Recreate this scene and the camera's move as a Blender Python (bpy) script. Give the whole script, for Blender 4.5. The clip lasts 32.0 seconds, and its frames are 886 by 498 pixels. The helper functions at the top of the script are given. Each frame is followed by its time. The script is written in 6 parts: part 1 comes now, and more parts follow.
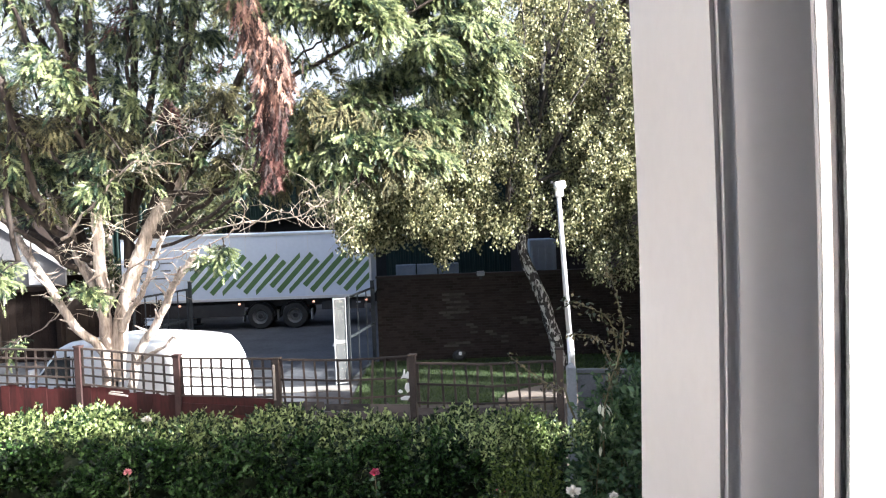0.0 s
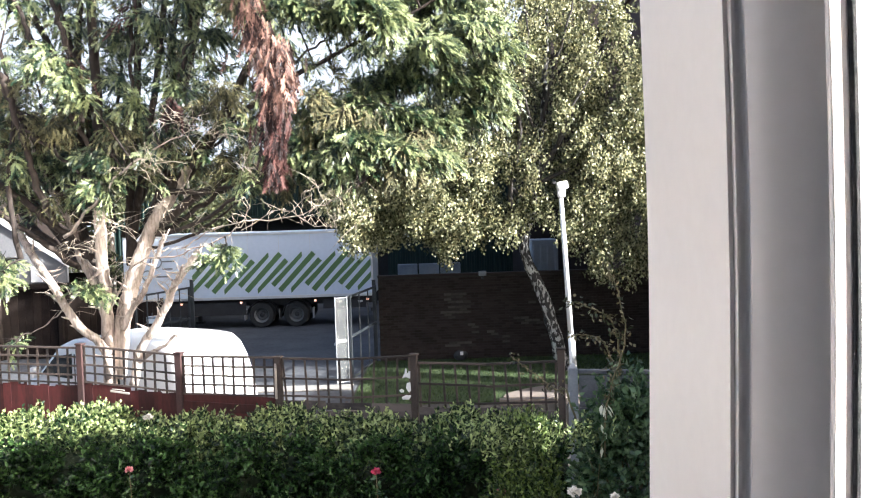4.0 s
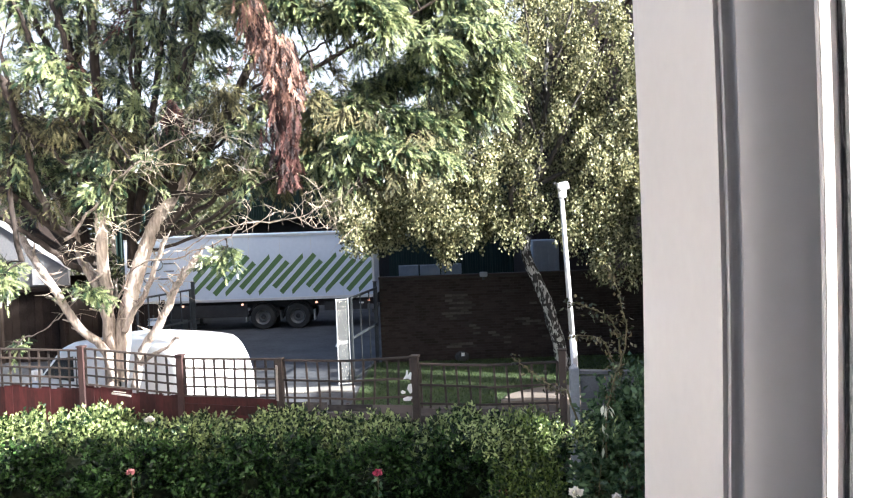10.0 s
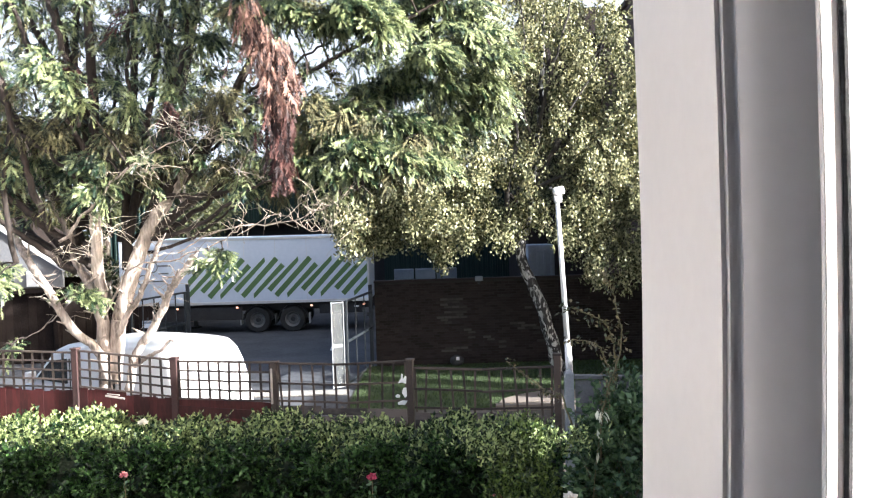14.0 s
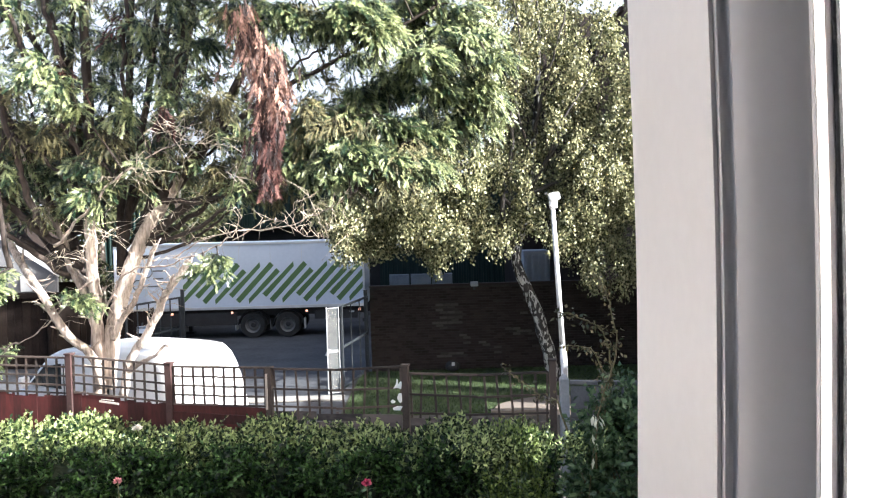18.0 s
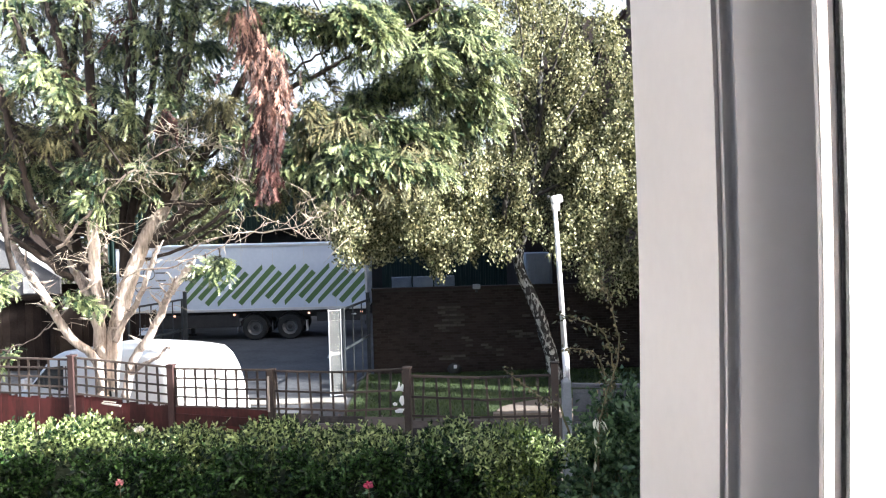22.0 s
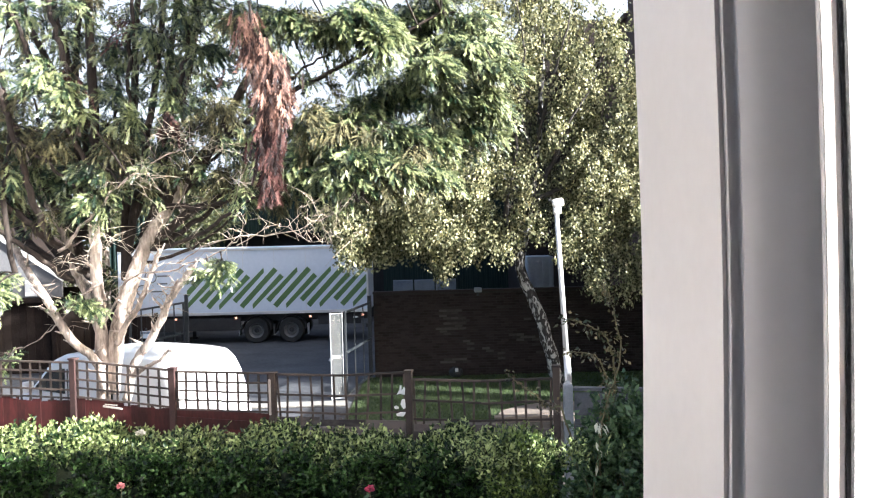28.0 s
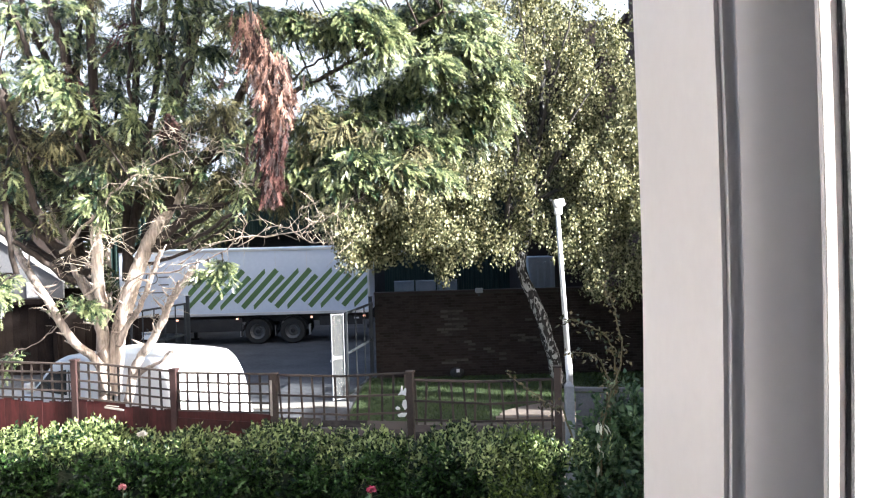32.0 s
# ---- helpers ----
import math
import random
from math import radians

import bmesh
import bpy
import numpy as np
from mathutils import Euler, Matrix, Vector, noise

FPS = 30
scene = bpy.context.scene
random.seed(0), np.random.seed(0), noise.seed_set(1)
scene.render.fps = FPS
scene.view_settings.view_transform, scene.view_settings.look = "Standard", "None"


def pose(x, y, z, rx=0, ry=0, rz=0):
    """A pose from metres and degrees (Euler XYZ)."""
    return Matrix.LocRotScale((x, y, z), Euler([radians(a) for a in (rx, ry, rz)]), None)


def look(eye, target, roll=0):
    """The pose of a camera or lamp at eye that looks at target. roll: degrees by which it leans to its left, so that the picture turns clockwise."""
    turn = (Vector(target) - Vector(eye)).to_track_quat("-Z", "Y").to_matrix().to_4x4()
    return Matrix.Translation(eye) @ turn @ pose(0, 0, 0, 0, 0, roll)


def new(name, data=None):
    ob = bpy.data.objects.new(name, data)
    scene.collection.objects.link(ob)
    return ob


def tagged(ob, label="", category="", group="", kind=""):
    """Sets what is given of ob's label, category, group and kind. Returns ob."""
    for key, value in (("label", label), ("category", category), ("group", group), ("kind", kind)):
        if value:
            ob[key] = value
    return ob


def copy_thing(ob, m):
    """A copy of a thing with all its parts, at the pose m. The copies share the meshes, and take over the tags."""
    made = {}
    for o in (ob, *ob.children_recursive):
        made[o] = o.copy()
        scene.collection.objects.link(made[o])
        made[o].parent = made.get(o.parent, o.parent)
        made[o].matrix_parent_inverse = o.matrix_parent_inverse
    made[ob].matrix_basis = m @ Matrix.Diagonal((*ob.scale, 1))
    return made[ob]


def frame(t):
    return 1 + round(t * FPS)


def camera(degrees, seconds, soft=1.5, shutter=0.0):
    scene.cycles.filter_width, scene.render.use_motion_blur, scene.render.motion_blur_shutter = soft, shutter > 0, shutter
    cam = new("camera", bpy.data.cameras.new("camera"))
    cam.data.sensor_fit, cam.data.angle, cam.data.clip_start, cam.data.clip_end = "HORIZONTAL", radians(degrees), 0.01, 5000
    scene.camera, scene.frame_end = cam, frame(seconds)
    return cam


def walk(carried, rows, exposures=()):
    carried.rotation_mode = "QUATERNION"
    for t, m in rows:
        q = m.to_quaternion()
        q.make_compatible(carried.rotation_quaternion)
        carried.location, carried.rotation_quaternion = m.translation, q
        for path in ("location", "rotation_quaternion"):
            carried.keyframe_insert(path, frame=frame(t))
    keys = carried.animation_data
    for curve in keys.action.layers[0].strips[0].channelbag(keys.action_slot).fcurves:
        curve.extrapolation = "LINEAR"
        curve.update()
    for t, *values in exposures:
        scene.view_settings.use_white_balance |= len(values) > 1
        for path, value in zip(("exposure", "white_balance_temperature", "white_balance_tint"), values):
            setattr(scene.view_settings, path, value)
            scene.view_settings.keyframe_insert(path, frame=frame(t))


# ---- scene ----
cam = camera(58.0, 32.0, soft=1.15)
# seconds, yaw, pitch down, lean (degrees), sideways shift (metres)
STEPS = [
    (0.0, -0.271, 2.338, -2.087, 0.0066),
    (0.5, -0.282, 2.332, -2.163, 0.0065),
    (1.0, -0.279, 2.334, -2.120, 0.0069),
    (1.5, -0.259, 2.340, -2.024, 0.0024),
    (2.0, -0.233, 2.346, -2.019, 0.0044),
    (2.5, -0.201, 2.341, -2.043, 0.0053),
    (3.0, -0.167, 2.338, -1.970, 0.0062),
    (3.5, -0.138, 2.357, -1.748, 0.0011),
    (5.5, -0.210, 2.320, -1.865, 0.0038),
    (6.0, -0.264, 2.307, -1.838, 0.0055),
    (6.5, -0.264, 2.294, -1.613, 0.0011),
    (7.0, -0.201, 2.268, -1.325, -0.0068),
    (7.5, -0.114, 2.240, -1.255, -0.0055),
    (8.0, -0.046, 2.246, -1.416, -0.0051),
    (8.5, -0.016, 2.281, -1.629, 0.0003),
    (9.0, -0.006, 2.300, -1.720, -0.0000),
    (9.5, -0.023, 2.293, -1.805, 0.0029),
    (10.0, -0.068, 2.271, -2.001, 0.0065),
    (10.5, -0.111, 2.238, -2.156, 0.0087),
    (11.0, -0.137, 2.210, -2.133, 0.0098),
    (11.5, -0.155, 2.181, -1.979, 0.0054),
    (12.0, -0.180, 2.137, -1.893, 0.0061),
    (12.5, -0.215, 2.090, -1.874, 0.0082),
    (13.0, -0.264, 2.057, -1.827, 0.0063),
    (13.5, -0.331, 2.031, -1.745, 0.0056),
    (14.0, -0.405, 1.996, -1.642, 0.0034),
    (14.5, -0.476, 1.950, -1.598, 0.0052),
    (16.5, -0.663, 1.742, -1.382, 0.0015),
    (17.0, -0.689, 1.694, -1.485, 0.0038),
    (17.5, -0.720, 1.652, -1.526, 0.0043),
    (18.0, -0.739, 1.621, -1.552, 0.0037),
    (18.5, -0.750, 1.597, -1.577, 0.0047),
    (19.0, -0.749, 1.572, -1.565, 0.0020),
    (19.5, -0.721, 1.541, -1.560, 0.0050),
    (20.0, -0.690, 1.518, -1.532, 0.0042),
    (20.5, -0.666, 1.494, -1.500, 0.0031),
    (21.0, -0.651, 1.468, -1.496, 0.0047),
    (21.5, -0.624, 1.450, -1.462, 0.0013),
    (22.0, -0.581, 1.433, -1.454, 0.0036),
    (22.5, -0.565, 1.414, -1.495, 0.0050),
    (23.0, -0.567, 1.395, -1.574, 0.0049),
    (23.5, -0.558, 1.379, -1.598, 0.0065),
    (24.0, -0.536, 1.366, -1.492, 0.0028),
    (24.5, -0.522, 1.346, -1.422, 0.0022),
    (25.0, -0.532, 1.325, -1.437, 0.0048),
    (25.5, -0.544, 1.310, -1.453, 0.0037),
    (27.5, -0.513, 1.217, -1.471, 0.0026),
    (28.0, -0.485, 1.195, -1.422, 0.0023),
    (28.5, -0.455, 1.179, -1.405, 0.0004),
    (29.0, -0.438, 1.162, -1.423, 0.0014),
    (29.5, -0.432, 1.150, -1.490, 0.0035),
    (30.0, -0.429, 1.142, -1.542, 0.0044),
    (30.5, -0.412, 1.133, -1.499, 0.0016),
    (31.0, -0.393, 1.134, -1.468, 0.0001),
    (31.5, -0.396, 1.143, -1.508, 0.0023),
    (32.0, -0.405, 1.148, -1.524, 0.0032),
]
walk(cam, [(t, Matrix.Translation((dx, 0, 4.2)) @ pose(0, 0, 0, 0, 0, yaw) @ pose(0, 0, 0, 90 - down) @ pose(0, 0, 0, 0, 0, lean))
           for t, yaw, down, lean, dx in STEPS])

# ---- light ----
SUN_AZ, SUN_EL = radians(111), radians(26)
world = bpy.data.worlds.new("sky")
scene.world = world
world.use_nodes = True
wn = world.node_tree.nodes
sky = wn.new("ShaderNodeTexSky")
sky.sky_type, sky.sun_disc = "NISHITA", False
sky.sun_elevation, sky.sun_rotation = SUN_EL, SUN_AZ
sky.air_density, sky.dust_density = 0.8, 7.0
sky.ozone_density = 0.4
world.node_tree.links.new(sky.outputs["Color"], wn["Background"].inputs["Color"])
wn["Background"].inputs["Strength"].default_value = 0.088
sun = new("sun", bpy.data.lights.new("sun", "SUN"))
sun.data.energy, sun.data.angle, sun.data.color = 5.0, radians(0.53), (1.0, 0.945, 0.87)
sun.matrix_world = look((math.sin(SUN_AZ) * math.cos(SUN_EL) * 60, math.cos(SUN_AZ) * math.cos(SUN_EL) * 60, math.sin(SUN_EL) * 60), (0, 0, 0))
scene.view_settings.exposure = 2.25
scene.view_settings.use_white_balance = True
scene.view_settings.white_balance_temperature, scene.view_settings.white_balance_tint = 5860, 9


# ---- materials ----
def stuff(name, low, high, scale=6.0, fine=60.0, rough=0.7, bump=0.15, metal=0.0, depth=0.01, stretch=(1, 1, 1), vary=0.0, island=0.0, thin=0.0, spec=0.5, coat=0.0):
    """A surface between two colours, mottled at two scales, with fine relief; vary: per object, island: per leaf or piece; thin: light passing through."""
    m = bpy.data.materials.new(name)
    m.use_nodes = True
    n, l = m.node_tree.nodes, m.node_tree.links
    b = n["Principled BSDF"]
    co = n.new("ShaderNodeTexCoord")
    mp = n.new("ShaderNodeMapping")
    mp.inputs["Scale"].default_value = stretch
    l.new(co.outputs["Object"], mp.inputs["Vector"])
    big, small = n.new("ShaderNodeTexNoise"), n.new("ShaderNodeTexNoise")
    for tex, s, d in ((big, scale, 3), (small, fine, 4)):
        tex.inputs["Scale"].default_value, tex.inputs["Detail"].default_value = s, d
        l.new(mp.outputs["Vector"], tex.inputs["Vector"])
    mix = n.new("ShaderNodeMath")
    mix.operation = "MULTIPLY_ADD"
    mix.inputs[1].default_value = 0.45
    l.new(small.outputs["Fac"], mix.inputs[0])
    half = n.new("ShaderNodeMath")
    half.operation = "MULTIPLY"
    half.inputs[1].default_value = 0.55
    l.new(big.outputs["Fac"], half.inputs[0])
    l.new(half.outputs[0], mix.inputs[2])
    last = mix.outputs[0]
    for amount, node, out in ((vary, "ShaderNodeObjectInfo", "Random"), (island, "ShaderNodeNewGeometry", "Random Per Island")):
        if amount:
            r = n.new(node)
            sub = n.new("ShaderNodeMath")
            sub.operation = "SUBTRACT"
            sub.inputs[1].default_value = 0.5
            l.new(r.outputs[out], sub.inputs[0])
            add = n.new("ShaderNodeMath")
            add.operation = "MULTIPLY_ADD"
            add.inputs[1].default_value = amount
            l.new(sub.outputs[0], add.inputs[0])
            l.new(last, add.inputs[2])
            last = add.outputs[0]
    ramp = n.new("ShaderNodeValToRGB")
    ramp.color_ramp.elements[0].position, ramp.color_ramp.elements[1].position = 0.3, 0.7
    ramp.color_ramp.elements[0].color, ramp.color_ramp.elements[1].color = (*low, 1), (*high, 1)
    l.new(last, ramp.inputs["Fac"])
    l.new(ramp.outputs["Color"], b.inputs["Base Color"])
    b.inputs["Roughness"].default_value, b.inputs["Metallic"].default_value = rough, metal
    b.inputs["Specular IOR Level"].default_value = spec
    b.inputs["Coat Weight"].default_value = coat
    if bump:
        bp = n.new("ShaderNodeBump")
        bp.inputs["Strength"].default_value, bp.inputs["Distance"].default_value = bump, depth
        l.new(last, bp.inputs["Height"])
        l.new(bp.outputs["Normal"], b.inputs["Normal"])
    if thin:
        tr, sh = n.new("ShaderNodeBsdfTranslucent"), n.new("ShaderNodeMixShader")
        sh.inputs["Fac"].default_value = thin
        l.new(ramp.outputs["Color"], tr.inputs["Color"])
        l.new(b.outputs[0], sh.inputs[1])
        l.new(tr.outputs[0], sh.inputs[2])
        l.new(sh.outputs[0], n["Material Output"].inputs["Surface"])
    return m


def glowing(name, colour, strength):
    m = bpy.data.materials.new(name)
    m.use_nodes = True
    b = m.node_tree.nodes["Principled BSDF"]
    b.inputs["Base Color"].default_value = (*colour, 1)
    b.inputs["Emission Color"].default_value = (*colour, 1)
    b.inputs["Emission Strength"].default_value = strength
    return m


M_EARTH = stuff("earth", (0.04, 0.034, 0.028), (0.09, 0.078, 0.062), 0.8, 12, 0.95, 0.5, depth=0.03)
M_ASPHALT = stuff("asphalt", (0.024, 0.026, 0.03), (0.092, 0.095, 0.102), 0.9, 9, 0.88, 0.35, depth=0.006)
M_PAVING = stuff("paving", (0.2, 0.19, 0.17), (0.32, 0.3, 0.27), 1.2, 30, 0.85, 0.2, vary=0.25)
M_BUFF = stuff("buff_concrete", (0.13, 0.105, 0.085), (0.2, 0.165, 0.135), 1.2, 30, 0.85, 0.2)
M_SOIL_GRASS = stuff("turf", (0.02, 0.035, 0.01), (0.06, 0.09, 0.025), 0.9, 18, 0.95, 0.5, depth=0.03)
M_GRASS = stuff("grass_blade", (0.012, 0.028, 0.006), (0.07, 0.11, 0.025), 1.3, 20, 0.7, 0, island=0.5, thin=0.3)
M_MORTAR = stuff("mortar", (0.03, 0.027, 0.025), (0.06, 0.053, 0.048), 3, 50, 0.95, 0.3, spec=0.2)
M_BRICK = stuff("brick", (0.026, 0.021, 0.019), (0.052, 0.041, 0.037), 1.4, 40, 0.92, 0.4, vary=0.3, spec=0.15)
M_BRICK_FAR = stuff("brick_far", (0.06, 0.038, 0.03), (0.12, 0.075, 0.06), 0.5, 14, 0.9, 0.2)
M_UPVC = stuff("white_upvc", (0.865, 0.8, 0.765), (0.92, 0.858, 0.822), 4, 90, 0.38, 0.02)
# Unseen room surfaces, toned dark and bluish to dim the mullion's moulding.
M_PLASTER = stuff("plaster", (0.12, 0.13, 0.145), (0.165, 0.178, 0.195), 1.5, 40, 0.9, 0.1)
M_CARPET = stuff("carpet", (0.2, 0.21, 0.23), (0.26, 0.27, 0.29), 2, 120, 0.98, 0.4)
M_RUBBER = stuff("rubber", (0.012, 0.012, 0.013), (0.05, 0.05, 0.05), 40, 300, 0.7, 0.4)
M_REDWOOD = stuff("red_stained_board", (0.025, 0.008, 0.008), (0.088, 0.019, 0.018), 3.5, 24, 0.85, 0.5, stretch=(1, 1, 0.3), vary=0.28, spec=0.3)
M_PALEWOOD = stuff("bleached_batten", (0.26, 0.23, 0.2), (0.42, 0.38, 0.34), 4, 40, 0.9, 0.3, stretch=(1, 1, 0.3))
M_BRICK_PALE = stuff("pale_brick", (0.04, 0.034, 0.031), (0.085, 0.074, 0.067), 3, 40, 0.92, 0.4, vary=0.6, spec=0.2)
M_GREYWOOD = stuff("weathered_board", (0.028, 0.025, 0.025), (0.13, 0.11, 0.102), 2.2, 26, 0.92, 0.6, stretch=(0.25, 1, 1), vary=0.6)
M_BROWNWOOD = stuff("brown_stained_lath", (0.026, 0.02, 0.017), (0.078, 0.058, 0.048), 4, 50, 0.85, 0.3, vary=0.5)
M_POSTRED = stuff("red_brown_post", (0.028, 0.014, 0.013), (0.068, 0.033, 0.029), 4, 40, 0.9, 0.3)
M_CONCRETE = stuff("concrete", (0.22, 0.24, 0.26), (0.34, 0.36, 0.38), 3, 45, 0.9, 0.3)
# Darker, bluer concrete for the fence panels.
M_CONCRETE_DARK = stuff("dark_concrete", (0.065, 0.07, 0.08), (0.135, 0.14, 0.15), 3, 45, 0.92, 0.4)
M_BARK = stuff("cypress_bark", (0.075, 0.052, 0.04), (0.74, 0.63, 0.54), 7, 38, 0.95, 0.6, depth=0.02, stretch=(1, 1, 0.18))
# Same bark toned near black, for limbs that lie in shade.
M_BARK_DARK = stuff("cypress_shade_bark", (0.012, 0.009, 0.008), (0.075, 0.056, 0.045), 2.5, 24, 0.95, 0.8, depth=0.03, stretch=(1, 1, 0.25))
M_TWIG = stuff("dead_twig", (0.3, 0.24, 0.18), (0.6, 0.52, 0.42), 5, 40, 0.9, 0.2)
M_CYPRESS = stuff("cypress_spray", (0.009, 0.026, 0.009), (0.24, 0.275, 0.125), 0.8, 9, 0.38, 0, island=0.9, thin=0.16, spec=0.6)
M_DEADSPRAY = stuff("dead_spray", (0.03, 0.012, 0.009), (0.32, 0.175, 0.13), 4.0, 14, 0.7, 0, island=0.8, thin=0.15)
M_DEAD_MAROON = stuff("dead_maroon_spray", (0.014, 0.005, 0.005), (0.1, 0.04, 0.032), 4.0, 14, 0.8, 0, island=0.8, thin=0.1)
M_TAN = stuff("tan_spray", (0.035, 0.036, 0.016), (0.19, 0.172, 0.082), 2.5, 14, 0.8, 0, island=0.6, thin=0.15)
M_BIRCH_LEAF = stuff("birch_leaf", (0.05, 0.06, 0.022), (0.46, 0.45, 0.25), 0.8, 12, 0.5, 0, island=0.9, thin=0.28, spec=0.5)
# Two tones of one leaf: bright for the sunlit top, dark for the shaded face.
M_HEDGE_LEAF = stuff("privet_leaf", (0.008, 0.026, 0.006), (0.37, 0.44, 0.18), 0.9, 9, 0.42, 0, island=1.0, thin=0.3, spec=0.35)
M_HEDGE_SHADE = stuff("shaded_privet_leaf", (0.004, 0.014, 0.005), (0.066, 0.13, 0.036), 0.9, 9, 0.42, 0, island=1.0, thin=0.22, spec=0.3)
M_SHRUB_LEAF = stuff("shrub_leaf", (0.01, 0.03, 0.006), (0.16, 0.22, 0.055), 0.9, 9, 0.38, 0, island=0.9, thin=0.25)
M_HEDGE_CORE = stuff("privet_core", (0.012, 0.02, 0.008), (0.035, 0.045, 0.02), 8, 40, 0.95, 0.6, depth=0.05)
M_ROSE_LEAF = stuff("rose_leaf", (0.03, 0.07, 0.032), (0.12, 0.19, 0.085), 2, 14, 0.36, 0, island=0.7, thin=0.25)
M_CANE_LEAF = stuff("autumn_rose_leaf", (0.03, 0.04, 0.018), (0.17, 0.14, 0.07), 2, 14, 0.4, 0, island=0.8, thin=0.2)
M_PALE_LEAF = stuff("sunlit_leaf", (0.6, 0.62, 0.5), (0.78, 0.78, 0.68), 3, 14, 0.45, 0, island=0.4, thin=0.2)
M_PINK = stuff("pink_petal", (0.75, 0.28, 0.3), (0.85, 0.5, 0.5), 8, 40, 0.6, 0, island=0.3, thin=0.2)
M_CRIMSON = stuff("crimson_petal", (0.5, 0.04, 0.12), (0.75, 0.2, 0.3), 8, 40, 0.6, 0, island=0.4, thin=0.2)
M_CREAM = stuff("cream_petal", (0.84, 0.78, 0.7), (0.88, 0.85, 0.8), 8, 40, 0.6, 0, island=0.3, thin=0.2)
M_STEM = stuff("rose_stem", (0.07, 0.08, 0.035), (0.17, 0.13, 0.07), 8, 40, 0.8, 0)
M_FARLEAF = stuff("far_leaf", (0.03, 0.038, 0.014), (0.12, 0.125, 0.05), 0.3, 5, 0.6, 0, island=0.5, thin=0.25)
M_TRAILER = stuff("trailer_white", (0.52, 0.59, 0.69), (0.62, 0.69, 0.79), 0.6, 7, 0.4, 0.03, coat=0.2)
M_TRIM = stuff("aluminium_trim", (0.5, 0.51, 0.52), (0.65, 0.66, 0.67), 3, 40, 0.35, 0.05, metal=0.6)
M_GREEN = stuff("green_vinyl", (0.075, 0.15, 0.05), (0.105, 0.19, 0.07), 1, 20, 0.5, 0)
M_LOGO = stuff("charcoal_vinyl", (0.1, 0.11, 0.12), (0.15, 0.16, 0.17), 1, 20, 0.45, 0)
M_CHASSIS = stuff("black_chassis", (0.01, 0.01, 0.011), (0.03, 0.03, 0.03), 3, 30, 0.6, 0.1)
M_TYRE = stuff("tyre", (0.012, 0.012, 0.012), (0.03, 0.03, 0.028), 4, 60, 0.9, 0.3)
M_RIM = stuff("wheel_rim", (0.09, 0.09, 0.09), (0.18, 0.18, 0.175), 6, 40, 0.5, 0.1, metal=0.3)
M_AMBER = glowing("marker_lamp", (1.0, 0.45, 0.28), 0.5)
M_VAN = stuff("van_white", (0.74, 0.74, 0.74), (0.8, 0.8, 0.8), 0.8, 8, 0.3, 0.0, coat=0.5)
M_GLASS_DARK = stuff("dark_window", (0.012, 0.016, 0.016), (0.02, 0.025, 0.025), 1, 8, 0.06, 0)
M_STEEL_DARK = stuff("dark_painted_steel", (0.012, 0.016, 0.018), (0.035, 0.04, 0.045), 4, 50, 0.55, 0.1)
M_DUSTY = stuff("dusty_sheet", (0.12, 0.125, 0.12), (0.22, 0.225, 0.22), 3, 40, 0.6, 0.1)
M_DUSTY.node_tree.nodes["Principled BSDF"].inputs["Alpha"].default_value = 0.3
M_GALV = stuff("galvanised", (0.26, 0.27, 0.28), (0.44, 0.45, 0.46), 5, 60, 0.5, 0.1, metal=0.2)
M_LAMPWHITE = stuff("white_lamp_paint", (0.74, 0.74, 0.74), (0.82, 0.82, 0.82), 2, 50, 0.4, 0.05)
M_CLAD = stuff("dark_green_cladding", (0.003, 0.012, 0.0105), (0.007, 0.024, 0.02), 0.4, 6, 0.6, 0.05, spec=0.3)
M_BAY_SHADE = stuff("bay_shade", (0.006, 0.007, 0.008), (0.014, 0.015, 0.016), 1, 6, 0.9, 0)
M_SHEDDARK = stuff("near_black_board", (0.012, 0.009, 0.008), (0.032, 0.024, 0.02), 2, 30, 0.95, 0.3, vary=0.3, spec=0.08)
M_GABLE = stuff("shaded_grey_render", (0.12, 0.12, 0.125), (0.2, 0.2, 0.205), 0.7, 18, 0.92, 0.2)
M_CREAMWALL = stuff("cream_render", (0.67, 0.625, 0.585), (0.78, 0.735, 0.69), 0.7, 18, 0.9, 0.2)
M_RENDER = stuff("white_render", (0.62, 0.62, 0.62), (0.74, 0.74, 0.73), 0.7, 18, 0.9, 0.2)
M_CONTAINER = stuff("grey_container_paint", (0.26, 0.29, 0.33), (0.36, 0.39, 0.43), 0.8, 12, 0.6, 0.05)
M_CRATE = stuff("pale_blue_plastic", (0.12, 0.16, 0.23), (0.24, 0.3, 0.38), 3, 30, 0.5, 0, vary=0.4)
M_BIRCHLIMB = stuff("birch_limb", (0.025, 0.022, 0.02), (0.09, 0.08, 0.072), 4, 30, 0.9, 0.4)
M_SKY_GLOW = glowing("sky_glow", (0.88, 0.93, 1.0), 0.29)
M_SKY_GLOW.node_tree.nodes["Principled BSDF"].inputs["Base Color"].default_value = (0, 0, 0, 1)


